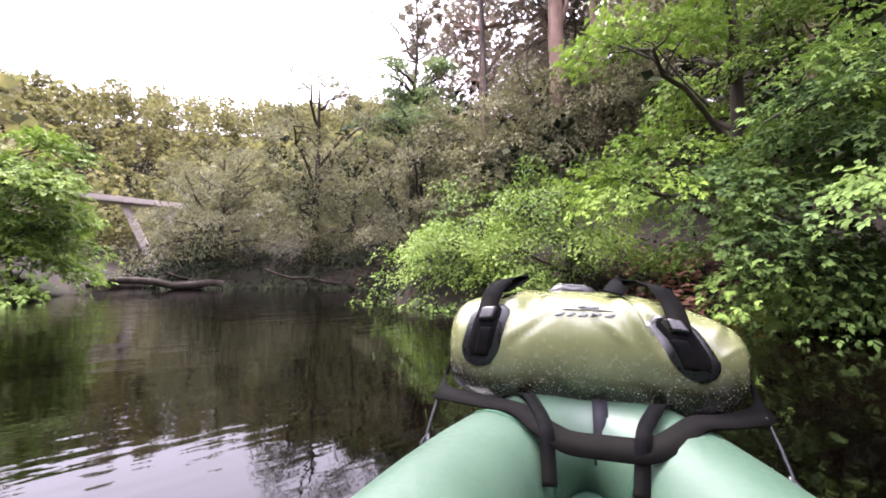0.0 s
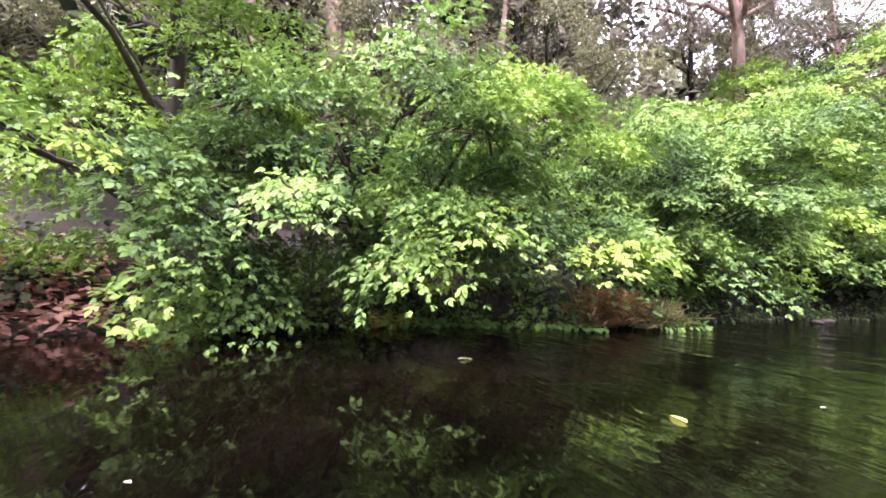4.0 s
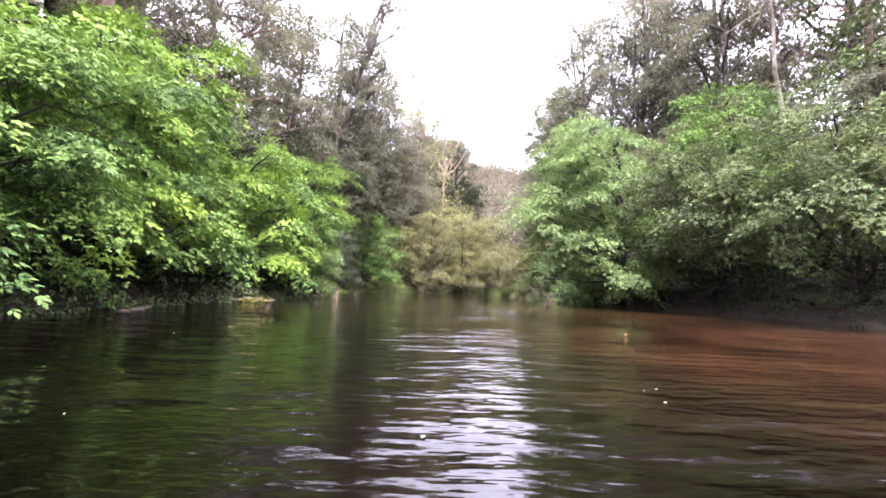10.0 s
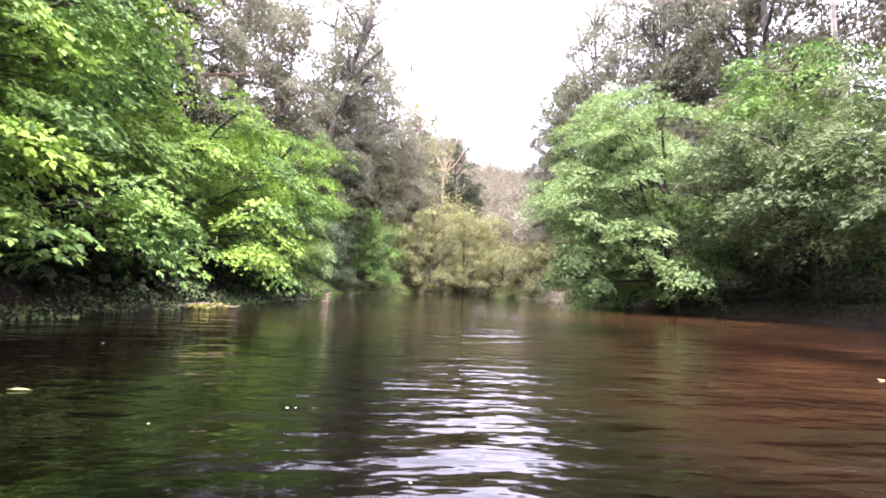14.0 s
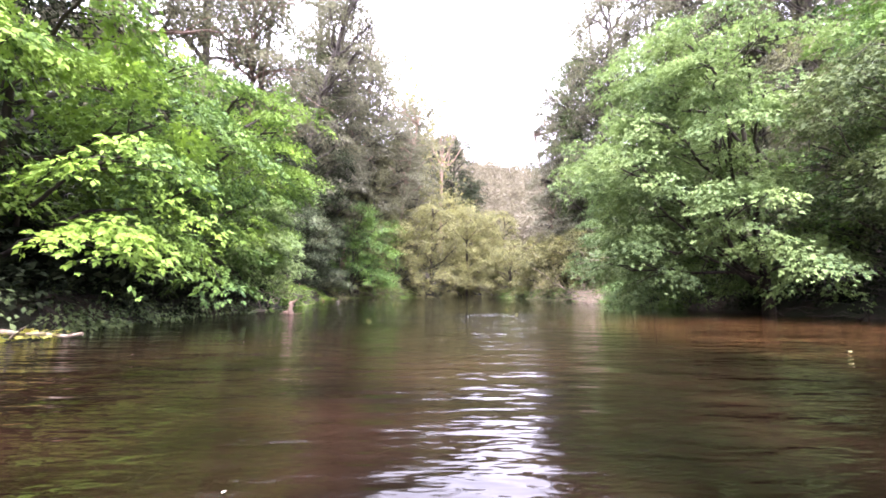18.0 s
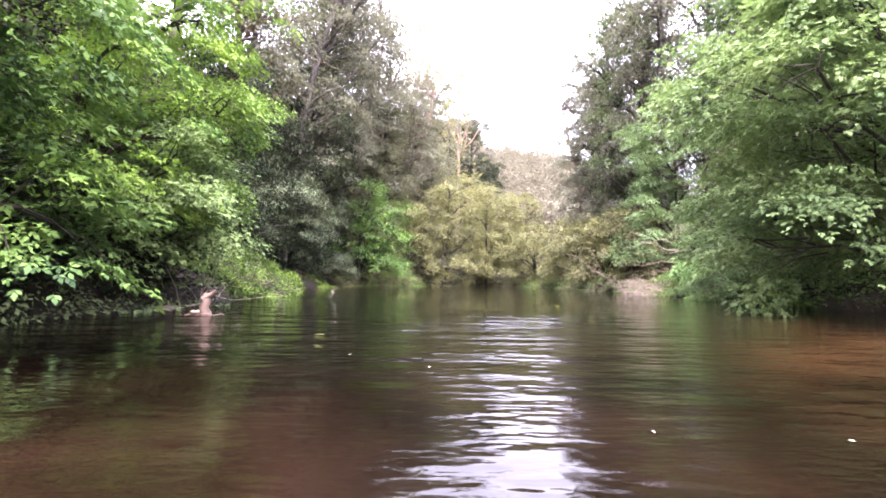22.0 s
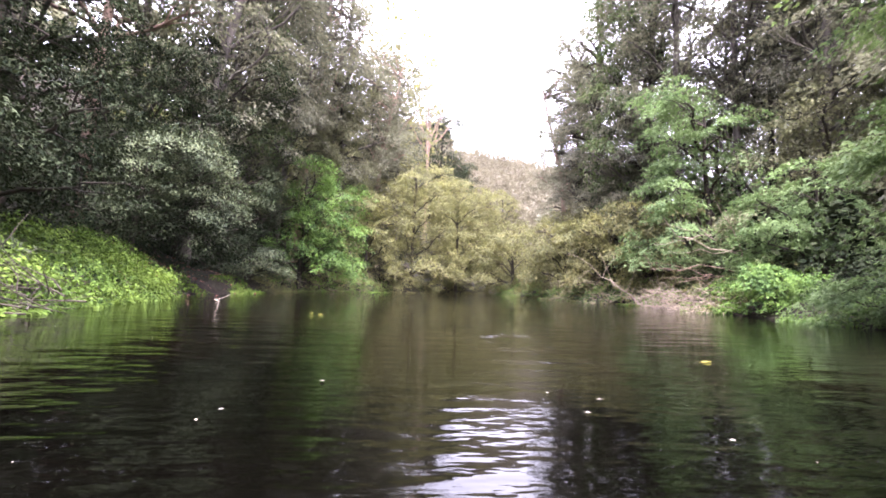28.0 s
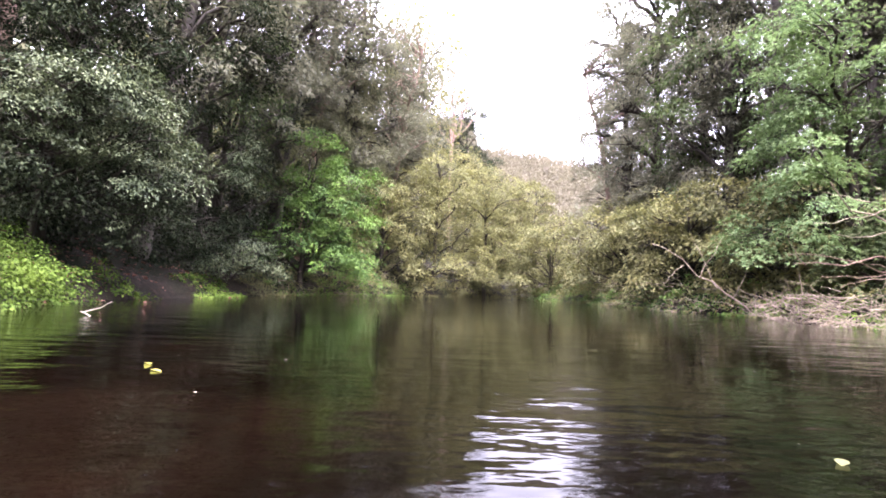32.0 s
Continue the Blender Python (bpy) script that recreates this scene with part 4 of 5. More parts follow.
deadwood("driftwood_snag", [((0, 0, -0.3), (0.02, 0.05, 0.30), 0.09, 0.045), ((0.0, 0.04, 0.22), (0.17, 0.02, 0.34), 0.045, 0.015), ((-0.02, 0.0, 0.05), (-0.12, -0.06, 0.06), 0.035, 0.015), ((-0.20, -0.05, 0.005), (0.28, 0.06, 0.01), 0.009, 0.005)],
         "pale pinkish driftwood stump standing in the shallows", "driftwood", BARK_PINK, (-4.35, 23.8, 0), 9)
deadwood("fallen_log", [((-0.55, -0.15, 0.0), (0.45, 0.45, 0.05), 0.035, 0.02), ((0.0, 0.1, 0.03), (0.25, 0.0, 0.16), 0.014, 0.006)], "short pale log with yellow leaves caught on it", "log", DEADWOOD, (-5.35, 18.1, 0))
deadwood("forked_stick", [((0.25, 0.0, -0.08), (-0.10, 0, 0.06), 0.014, 0.008), ((-0.05, 0, 0.05), (0.26, 0.1, 0.20), 0.010, 0.004)], "pale forked stick poking out of still water", "stick", BARK_PALE, (-5.55, 35.3, 0))
deadwood("fallen_branch", [((0.69, 0.21, 1.12), (-3.85, -0.78, 3.09), 0.05, 0.01), ((-1.92, -0.41, 2.53), (-4.24, -0.78, 2.20), 0.018, 0.005), ((-0.57, -0.12, 2.03), (-3.67, -0.69, 1.99), 0.016, 0.005), ((-2.83, -0.59, 2.75), (-3.59, -0.28, 3.00), 0.012, 0.004), ((-0.24, -0.03, 1.98), (-1.90, -0.54, 3.90), 0.028, 0.008), ((-1.42, -0.42, 3.51), (-0.73, -0.67, 2.61), 0.012, 0.004), ((-1.68, -0.31, 2.48), (-3.08, -0.74, 3.35), 0.012, 0.004)],
         "bare grey fallen branch sprawling over the bank", "branch", DEADWOOD, (11.48, 38.58, 0))
deadwood("fallen_branch", [((0.04, 0.00, 0.18), (-3.28, -0.24, 2.17), 0.032, 0.009), ((-1.65, -0.12, 1.19), (-1.21, -0.56, 2.43), 0.016, 0.005), ((-1.16, -0.12, 0.92), (-1.94, -0.13, 2.54), 0.014, 0.004), ((-2.30, -0.23, 1.55), (-2.95, -0.34, 0.95), 0.012, 0.004), ((-0.66, -0.10, 0.55), (-0.26, -0.42, 1.62), 0.014, 0.005)],
         "pale leaning dead branch over a heap of twigs", "branch", DEADWOOD, (9.21, 42.22, 0))
deadwood("fallen_branch", [((1.90, 0.11, 1.29), (-3.05, -0.09, 1.41), 0.03, 0.008), ((-0.01, 0.00, 1.26), (-2.16, -0.28, 0.91), 0.014, 0.004), ((-0.71, -0.08, 1.34), (-3.21, -0.10, 1.62), 0.014, 0.004), ((0.71, 0.07, 1.25), (-1.41, -0.16, 1.46), 0.014, 0.004), ((-0.31, 0.01, 1.28), (-2.60, -0.28, 1.12), 0.012, 0.004), ((-2.75, -0.10, 1.42), (-3.30, -0.23, 1.98), 0.012, 0.004)],
         "reddish dead branch lying low above the water", "branch", BARK_PINK, (10.65, 38.85, 0))
deadwood("fallen_log", [((-2.4, 0.3, 0.05), (1.6, -0.4, 0.22), 0.16, 0.10), ((-0.6, 0.0, 0.1), (0.4, 0.9, 0.45), 0.05, 0.02)], "dark wet fallen log across the upstream shallows", "log", BARK_DARK, (-1.6, -8.3, 0), 9)
deadwood("fallen_log", [((-1.6, 0.2, 0.02), (1.0, 0.1, 0.12), 0.11, 0.07)], "dark wet fallen log across the upstream shallows", "log", BARK_DARK, (-0.8, -7.2, 0), 9)
deadwood("fallen_log", [((-1.2, 0.0, 0.05), (1.4, -0.5, 0.5), 0.045, 0.03), ((0.2, -0.1, 0.25), (0.5, 0.6, 0.7), 0.02, 0.01)], "dark root and branch tangle at the water's edge", "log", BARK_DARK, (-4.4, -5.2, 0), 8)


def brushwood(name, x0, y0, x1, y1, n, hi, seed, label, mat=DEADWOOD):
    rng = rng_of(seed)
    lines = []
    for _ in range(n):
        f = rng.uniform()
        x, y = x0 + (x1 - x0) * f + rng.normal(0, 0.35), y0 + (y1 - y0) * f + rng.normal(0, 0.35)
        z = max(0.0, zat(x, y)) + hi * rng.uniform(0, 1) ** 2
        d = unit(rng.normal(0, 1, 3) * (1, 1, 0.4) + (-0.4, 0, 0.15)) * rng.uniform(0.4, 1.3)
        lines.append(limb((x, y, z), np.array((x, y, z)) + d, rng.uniform(0.006, 0.016), 0.003, rng, 5, 0.3))
    tagged(put(name, tubes(name, lines, mat, 5)), label, "brushwood", kind="stuff")


brushwood("brushwood", 8.5, 36.0, 9.6, 42.5, 320, 0.75, 401, "heap of dead twigs along the water's edge")
brushwood("brushwood", 9.2, 44, 9.0, 52, 110, 1.2, 402, "dead twigs and roots along the far bank")
brushwood("brushwood", -8.0, 50, -3.0, 60, 120, 2.2, 403, "bare thin stems in front of the far bushes")
brushwood("brushwood", 8.2, 24, 10.5, 20, 110, 1.4, 404, "dark roots and twigs on the undercut bank", BARK_DARK)
brushwood("brushwood", -5.6, 24.6, -6.2, 27.5, 30, 0.4, 405, "dead twigs on the muddy bank", DEADWOOD)

brushwood("brushwood", -6.0, 28.4, -6.3, 30.6, 130, 0.55, 406, "dark tangle of roots under the green ground cover", BARK_DARK)


def stone(x, y, r, seed, label):
    rng = rng_of(seed)
    bm = bmesh.new()
    bmesh.ops.create_icosphere(bm, subdivisions=3, radius=r)
    for v in bm.verts:
        k = 1 + 0.35 * noise.noise(v.co / r * 0.9 + Vector((seed, 0, 0))) + 0.1 * noise.noise(v.co / r * 3)
        v.co = Vector((v.co.x * 1.5, v.co.y, v.co.z * 0.6)) * k
    e = thing("stone", (x, y, 0.02), label, "stone")
    part("boulder", bm, DEADWOOD if x > 0 else BARK_DARK, e)


stone(10.0, 40.3, 0.16, 5, "pale weathered stone at the water's edge")
stone(9.6, 41.6, 0.10, 8, "small pale stone at the water's edge")
stone(-5.3, 13.7, 0.07, 19, "brown stone under overhanging leaves")
stone(-5.3, 24.5, 0.10, 11, "small pale stone beside the driftwood")
stone(-5.15, 13.3, 0.08, 14, "brown stone under overhanging leaves")
stone(-5.05, 12.9, 0.06, 17, "brown stone under overhanging leaves")


def scatter(name, label, category, leaf, pts, size, seed, spread_=0.25, hi=0.1, wide=0.5, up=0.4, kind="stuff", n=900):
    """Loose leaves lying on the bank or grass blades, about the given points."""
    rng = rng_of(seed)
    pts = np.repeat(np.array(pts, float), 1, 0)
    c = pts[rng.integers(0, len(pts), n)] + rng.normal(0, spread_, (n, 2))
    z = np.maximum(land(c[:, 0], c[:, 1]), 0.0)
    pos = np.stack([c[:, 0], c[:, 1], z + 0.01 + hi * rng.uniform(0, 1, n)], 1)
    me = leaves(name, pos, rng.normal(0, 1, (n, 3)) * (1, 1, 0.25) + UP * up, UP + rng.normal(0, 0.5, (n, 3)), size * rng.uniform(0.5, 1.3, n), leaf, wide, True)
    tagged(put(name, me), label, category, kind=kind)


scatter("leaf_litter", "red-brown fallen leaves on the steep bank", "leaves", LEAF_LITTER, [(-4.75, 2.3), (-4.85, 2.7), (-5.0, 2.5), (-5.1, 2.9)], 0.10, 501, 0.28, 0.16, 0.5, -0.1)
scatter("leaf_litter", "red-brown fallen leaves on the steep bank", "leaves", LEAF_LITTER, [(-9.6, 37.6), (-10.2, 38.6), (-10.4, 40.5), (-10.8, 42.5), (-10.0, 45)], 0.12, 502, 0.8, 0.03, 0.5, -0.1)
scatter("fern_tussock", "rust-brown dead fern tussock with pale grass", "fern", LEAF_RUST, [(-4.65, 8.1), (-4.75, 8.4)], 0.19, 503, 0.16, 0.38, 0.11, 0.6)
scatter("grass_tussock", "pale green grass tussock drooping to the water", "grass", LEAF_OLIVE, [(-4.6, 8.8), (-4.75, 9.1)], 0.22, 504, 0.16, 0.25, 0.07, 0.5)
scatter("grass_tussock", "pale green grass tussock drooping to the water", "grass", LEAF_MAT, [(-6.2, 28.3), (-6.4, 29), (-6.7, 30)], 0.24, 505, 0.3, 0.2, 0.14, 0.5)
scatter("water_plant", "yellow leaves caught on a stick at the water's edge", "plant", LEAF_YELLOW, [(-5.45, 18.0), (-5.2, 18.4)], 0.08, 507, 0.12, 0.09, 0.6, 0.0, n=110)
scatter("water_plant", "small yellow-green plant standing in the shallows", "plant", LEAF_YELLOW, [(-4.55, 3.5), (-4.9, 5.4), (-5.0, 5.7)], 0.08, 506, 0.12, 0.12, 0.6, 0.0, n=260)


def tree_fern(x, y, h, seed):
    rng = rng_of(seed)
    at = stand(x, y)
    e = thing("tree_fern", at, "tree fern with arching light green fronds", "fern")
    put("trunk", tubes("trunk", [limb((0, 0, -0.1), (0.1, 0, h), 0.09, 0.07, rng, 6, 0.1)], BARK_DARK, 8, 0.1, rng), e)
    for k in range(12):
        a = k * 0.5236 + rng.uniform(-0.2, 0.2)
        s = np.linspace(0, 1, 26)
        L = rng.uniform(1.3, 1.8)
        p = np.stack([np.cos(a) * s * L, np.sin(a) * s * L, h + 0.45 * L * (s * 1.1 - 1.35 * s**2)], 1)
        f = put("frond", tubes("frond", [(p, 0.012 * (1 - 0.8 * s))], BARK_DARK, 5), e, "long feathery green frond")
        side = np.array((-math.sin(a), math.cos(a), 0.0))
        pos = np.repeat(p[2:], 2, 0)
        sg = np.tile((1.0, -1.0), 24)[:, None]
        way = side * sg + np.array((math.cos(a), math.sin(a), 0)) * 0.35 - UP * 0.15
        me = leaves("frond_blade", pos, way, np.tile(UP, (48, 1)), 0.36 * np.repeat(np.sin(np.pi * np.clip(s[2:] * 0.9 + 0.08, 0, 1)) ** 0.7 + 0.05, 2), LEAF_VINE, 0.22, True)
        tagged(put("frond_blade", me, f), kind="stuff")


tree_fern(11.7, 16.0, 2.7, 601)
tree_fern(14.0, 20.0, 2.2, 602)

# floating leaves and specks
FLOAT = [(-1.1, 7.1, LEAF_RUST), (-2.4, 31.8, LEAF_YELLOW), (0.6, 30.6, LEAF_OLIVE), (-1.6, 6.0, LEAF_YELLOW), (-2.5, 31.95, LEAF_YELLOW), (1.2, 24.5, LEAF_OLIVE), (-2.9, 11.5, LEAF_OLIVE),
         (2.2, 12.4, LEAF_RUST), (-2.2, 22.0, LEAF_OLIVE), (2.8, 17.6, LEAF_OLIVE), (-3.0, 5.6, LEAF_OLIVE), (1.5, 27.5, LEAF_YELLOW)]
for k, (x, y, leaf) in enumerate(FLOAT):
    rng = rng_of(700 + k)
    a = rng.uniform(0, 6.28)
    me = leaves("fallen_leaf", np.array([[0, 0, 0.0]]), np.array([[math.cos(a), math.sin(a), 0.0]]), np.array([[0.1, 0.1, 1.0]]), np.array([0.11]), leaf, 0.36, True)
    tagged(put("fallen_leaf", me, at=(x, y, 0.006)), "fallen leaf floating on the dark water", "leaf", "floating leaves")
rng = rng_of(720)
c = np.stack([rng.uniform(-6, 9, 420), rng.uniform(0, 46, 420), np.full(420, 0.006)], 1)
tagged(put("pollen_specks", leaves("pollen_specks", c, rng.normal(0, 1, (420, 3)) * (1, 1, 0.02), np.tile(UP, (420, 1)), rng.uniform(0.008, 0.03, 420), BARK_PALE, 0.6, False)), "pale specks floating on the water", "specks", kind="stuff")

# ---- footbridge far upstream ----
def concrete_mat():
    m, n, l, b = material("weathered_concrete", 0.85, 0.3)
    f, g = noise_at(n, l, 3, 6), noise_at(n, l, 0.7, 3)
    r = ramp(n, [(0.3, (0.24, 0.21, 0.19)), (0.7, (0.46, 0.41, 0.37))])
    l.new(f.outputs[0], r.inputs[0])
    l.new(mixed(n, l, r.outputs[0], (0.3, 0.27, 0.24), g.outputs[0]), b.inputs["Base Color"])
    bumped(n, l, b, f.outputs[0], 0.4, 0.03)
    return m


CONCRETE = concrete_mat()
bridge = thing("footbridge", (-2.6, -27.4, 0), "grey concrete footbridge on slanted pillars, half hidden by trees", "bridge")
bridge.rotation_euler = (0, 0, radians(-15))


def beam(name, a, b, w, h, mat, parent, label=""):
    """A bevelled bar from a to b."""
    a, b = Vector(a), Vector(b)
    bm = bmesh.new()
    bmesh.ops.create_cube(bm, size=1)
    for v in bm.verts:
        v.co = Vector((v.co.x * (b - a).length, v.co.y * w, v.co.z * h))
    bmesh.ops.bevel(bm, geom=bm.edges[:], offset=min(w, h) * 0.12, segments=2, affect="EDGES")
    bmesh.ops.transform(bm, matrix=Matrix.Translation((a + b) / 2) @ (b - a).to_track_quat("X", "Z").to_matrix().to_4x4(), verts=bm.verts)
    return part(name, bm, mat, parent, label, False)


beam("deck", (-7, 0, 4.1), (7, 0, 4.9), 1.6, 0.35, CONCRETE, bridge)
for x0, x1 in ((-1.2, 0.6), (-1.4, -1.9)):
    beam("pillar", (x0, 0, 0.2), (x1, 0, 4.35), 0.7, 0.4, CONCRETE, bridge, "pale slanted concrete pillar")

# ---- the inflatable raft and the dry bag lashed to its bow ----
def vinyl_mat(name, dark, light, rough, dirt_shade=None, specks=False):
    m, n, l, b = material(name, rough, 0.5 if rough < 0.5 else 0.06)
    big, fine = noise_at(n, l, 5, 5), noise_at(n, l, 60, 4)
    r = ramp(n, [(0.35, dark), (0.65, light)])
    l.new(big.outputs[0], r.inputs[0])
    colour = r.outputs[0]
    if dirt_shade:
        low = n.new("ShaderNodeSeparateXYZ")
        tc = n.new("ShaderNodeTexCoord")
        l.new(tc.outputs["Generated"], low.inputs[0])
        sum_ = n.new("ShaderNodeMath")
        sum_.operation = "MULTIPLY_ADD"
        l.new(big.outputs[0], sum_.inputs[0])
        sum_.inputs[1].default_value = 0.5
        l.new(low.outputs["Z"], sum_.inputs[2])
        # dirt towards the bottom; on the bag it also holds painted shade
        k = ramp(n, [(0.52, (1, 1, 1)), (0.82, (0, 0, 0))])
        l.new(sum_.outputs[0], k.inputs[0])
        colour = mixed(n, l, colour, dirt_shade, k.outputs[0])
        if specks:
            sp = ramp(n, [(0.65, (0, 0, 0)), (0.68, (1, 1, 1))])
            grain = noise_at(n, l, 320, 2)
            l.new(grain.outputs[0], sp.inputs[0])
            both = mixed(n, l, k.outputs[0], sp.outputs[0], 1.0, "MULTIPLY")
            colour = mixed(n, l, colour, (0.62, 0.56, 0.44), both)
    l.new(colour, b.inputs["Base Color"])
    rr = ramp(n, [(0.3, (rough - 0.08,) * 3), (0.7, (rough + 0.12,) * 3)])
    l.new(fine.outputs[0], rr.inputs[0])
    l.new(rr.outputs[0], b.inputs["Roughness"])
    bumped(n, l, b, fine.outputs[0], 0.12, 0.004)
    return m


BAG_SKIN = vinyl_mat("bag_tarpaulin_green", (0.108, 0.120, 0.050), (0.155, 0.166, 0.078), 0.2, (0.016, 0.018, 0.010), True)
BAG_SKIN.node_tree.nodes["Principled BSDF"].inputs["Coat Weight"].default_value = 0.45
BAG_SKIN.node_tree.nodes["Principled BSDF"].inputs["Coat Roughness"].default_value = 0.1
RAFT_SKIN = vinyl_mat("raft_vinyl_green", (0.030, 0.062, 0.038), (0.043, 0.080, 0.051), 0.46)
FLOOR_SKIN = vinyl_mat("raft_floor_green", (0.03, 0.07, 0.045), (0.045, 0.09, 0.06), 0.5)
WEB = vinyl_mat("black_webbing", (0.0015, 0.0015, 0.0017), (0.003, 0.003, 0.0032), 0.85, (0.005, 0.0046, 0.004))
RUBBER = vinyl_mat("black_rubber", (0.0025, 0.0025, 0.003), (0.005, 0.005, 0.006), 0.3)
PRINT = vinyl_mat("grey_print", (0.05, 0.055, 0.05), (0.08, 0.085, 0.08), 0.4)
SEAM = vinyl_mat("dark_seam_tape", (0.008, 0.008, 0.010), (0.02, 0.02, 0.024), 0.6)

RX, RY, RYAW = 0.211, 4.514, 122.0
raft = thing("inflatable_raft", (RX, RY, -0.045), "small green inflatable raft with glossy wet vinyl tubes", "raft")
raft.rotation_euler = (0, 0, radians(RYAW))
bag = thing("duffel_bag", (RX, RY, -0.103), "olive-green waterproof duffel bag, sandy and wet, on the raft's bow", "bag")
bag.rotation_euler = (0, 0, radians(RYAW))
bag.scale = (1.04, 1.0, 1.08)


def from_arrays(name, verts, quads, mat, parent, label="", smooth_faces=True):
    me = mesh_of(name, verts, quads, mat)
    if smooth_faces:
        me.polygons.foreach_set("use_smooth", np.ones(len(me.polygons), bool))
    return put(name, me, parent, label)


def ring(a0, a1, n, r=0.13):
    """Part of the raft's outer tube between two angles; 0 is the bow."""
    a = np.linspace(a0, a1, n)
    c, s = np.cos(a), np.sin(a)
    v = -0.16 + 0.93 * np.sign(c) * np.abs(c) ** 0.95
    u = 0.30 * np.sign(s) * np.abs(s) ** 0.9
    z = 0.125 + 0.03 * np.clip(c, 0, 1) ** 6
    return np.stack([u, v, z], 1), np.full(n, r)


for name, a0, a1 in (("bow_tube", -0.62, 0.62), ("side_tube", 0.62, 2.5), ("side_tube", -2.5, -0.62), ("stern_tube", 2.5, 2 * np.pi - 2.5)):
    p, r = ring(a0, a1, 40)
    v, q = tube_arrays(p, r, 28)
    from_arrays(name, v, q, RAFT_SKIN, raft)
for a in (-0.62, 0.62, 2.5, -2.5):
    p, r = ring(a - 0.012, a + 0.012, 3, 0.132)
    v, q = tube_arrays(p, r, 28)
    from_arrays("seam_band", v, q, FLOOR_SKIN, raft, "darker green welded seam band")
p, _ = ring(-np.pi, np.pi, 49)
bm = bmesh.new()
vs = [bm.verts.new((x * 0.92, (y + 0.16) * 0.92 - 0.16, 0.10)) for x, y, _ in p[:-1]]
low = [bm.verts.new((x.co.x, x.co.y, 0.07)) for x in vs]
bm.faces.new(vs)
bm.faces.new(low[::-1])
for k in range(len(vs)):
    j = (k + 1) % len(vs)
    bm.faces.new((vs[j], vs[k], low[k], low[j]))
part("floor", bm, FLOOR_SKIN, raft, "dark green raft floor", False)


def ribbon(points, across, width, thick, n=40):
    """A strap along points; across: the way of its width at each point."""
    p, w = np.asarray(points, float), np.asarray(across, float)
    s, t = np.linspace(0, 1, len(p)), np.linspace(0, 1, n)
    lerp = lambda a: np.stack([np.interp(t, s, a[:, k]) for k in range(3)], 1)
    p, w = lerp(p), unit(lerp(np.broadcast_to(w, p.shape)))
    k = np.array((0.25, 0.5, 0.25))
    for _ in range(4):
        p[1:-1] = k[0] * p[:-2] + k[1] * p[1:-1] + k[2] * p[2:]
    d = unit(np.gradient(p, axis=0))
    w = unit(w - d * (w * d).sum(1, keepdims=True))
    h = np.cross(d, w)
    v = np.stack([p + w * width / 2 + h * thick / 2, p - w * width / 2 + h * thick / 2, p - w * width / 2 - h * thick / 2, p + w * width / 2 - h * thick / 2], 1).reshape(-1, 3)
    i, j = np.meshgrid(np.arange(n - 1), np.arange(4), indexing="ij")
    q = np.stack([i * 4 + j, i * 4 + (j + 1) % 4, (i + 1) * 4 + (j + 1) % 4, (i + 1) * 4 + j], -1).reshape(-1, 4)
    q = np.concatenate([q, [[3, 2, 1, 0]], [[4 * n - 4, 4 * n - 3, 4 * n - 2, 4 * n - 1]]])
    return v, q


# centre seam of the bow and the lashing straps
a = np.linspace(0.4, 2.75, 20)
v, q = ribbon(np.stack([0 * a + 0.025, 0.77 - 0.134 * np.cos(a - 0.35), 0.155 + 0.134 * np.sin(a - 0.35)], 1), [(1, 0, 0)] * 20, 0.032, 0.004)
from_arrays("seam_tape", v, q, SEAM, raft, "dark zip-like seam tape over the bow")


crng = rng_of(900)
CREASES = [(u0 + crng.uniform(-0.02, 0.02), crng.uniform(0.3, 1.3), way + crng.uniform(-0.03, 0.03), crng.uniform(0.005, 0.010), crng.choice((-1, 1)) * crng.uniform(0.003, 0.007))
           for u0, way in ((-0.29, -0.04), (-0.26, -0.08), (-0.15, 0.10), (-0.12, 0.14), (-0.16, 0.05), (0.10, -0.10), (0.13, -0.14), (0.15, -0.05), (0.26, 0.06), (0.28, 0.10), (0.30, 0.03), (0.06, -0.16))]


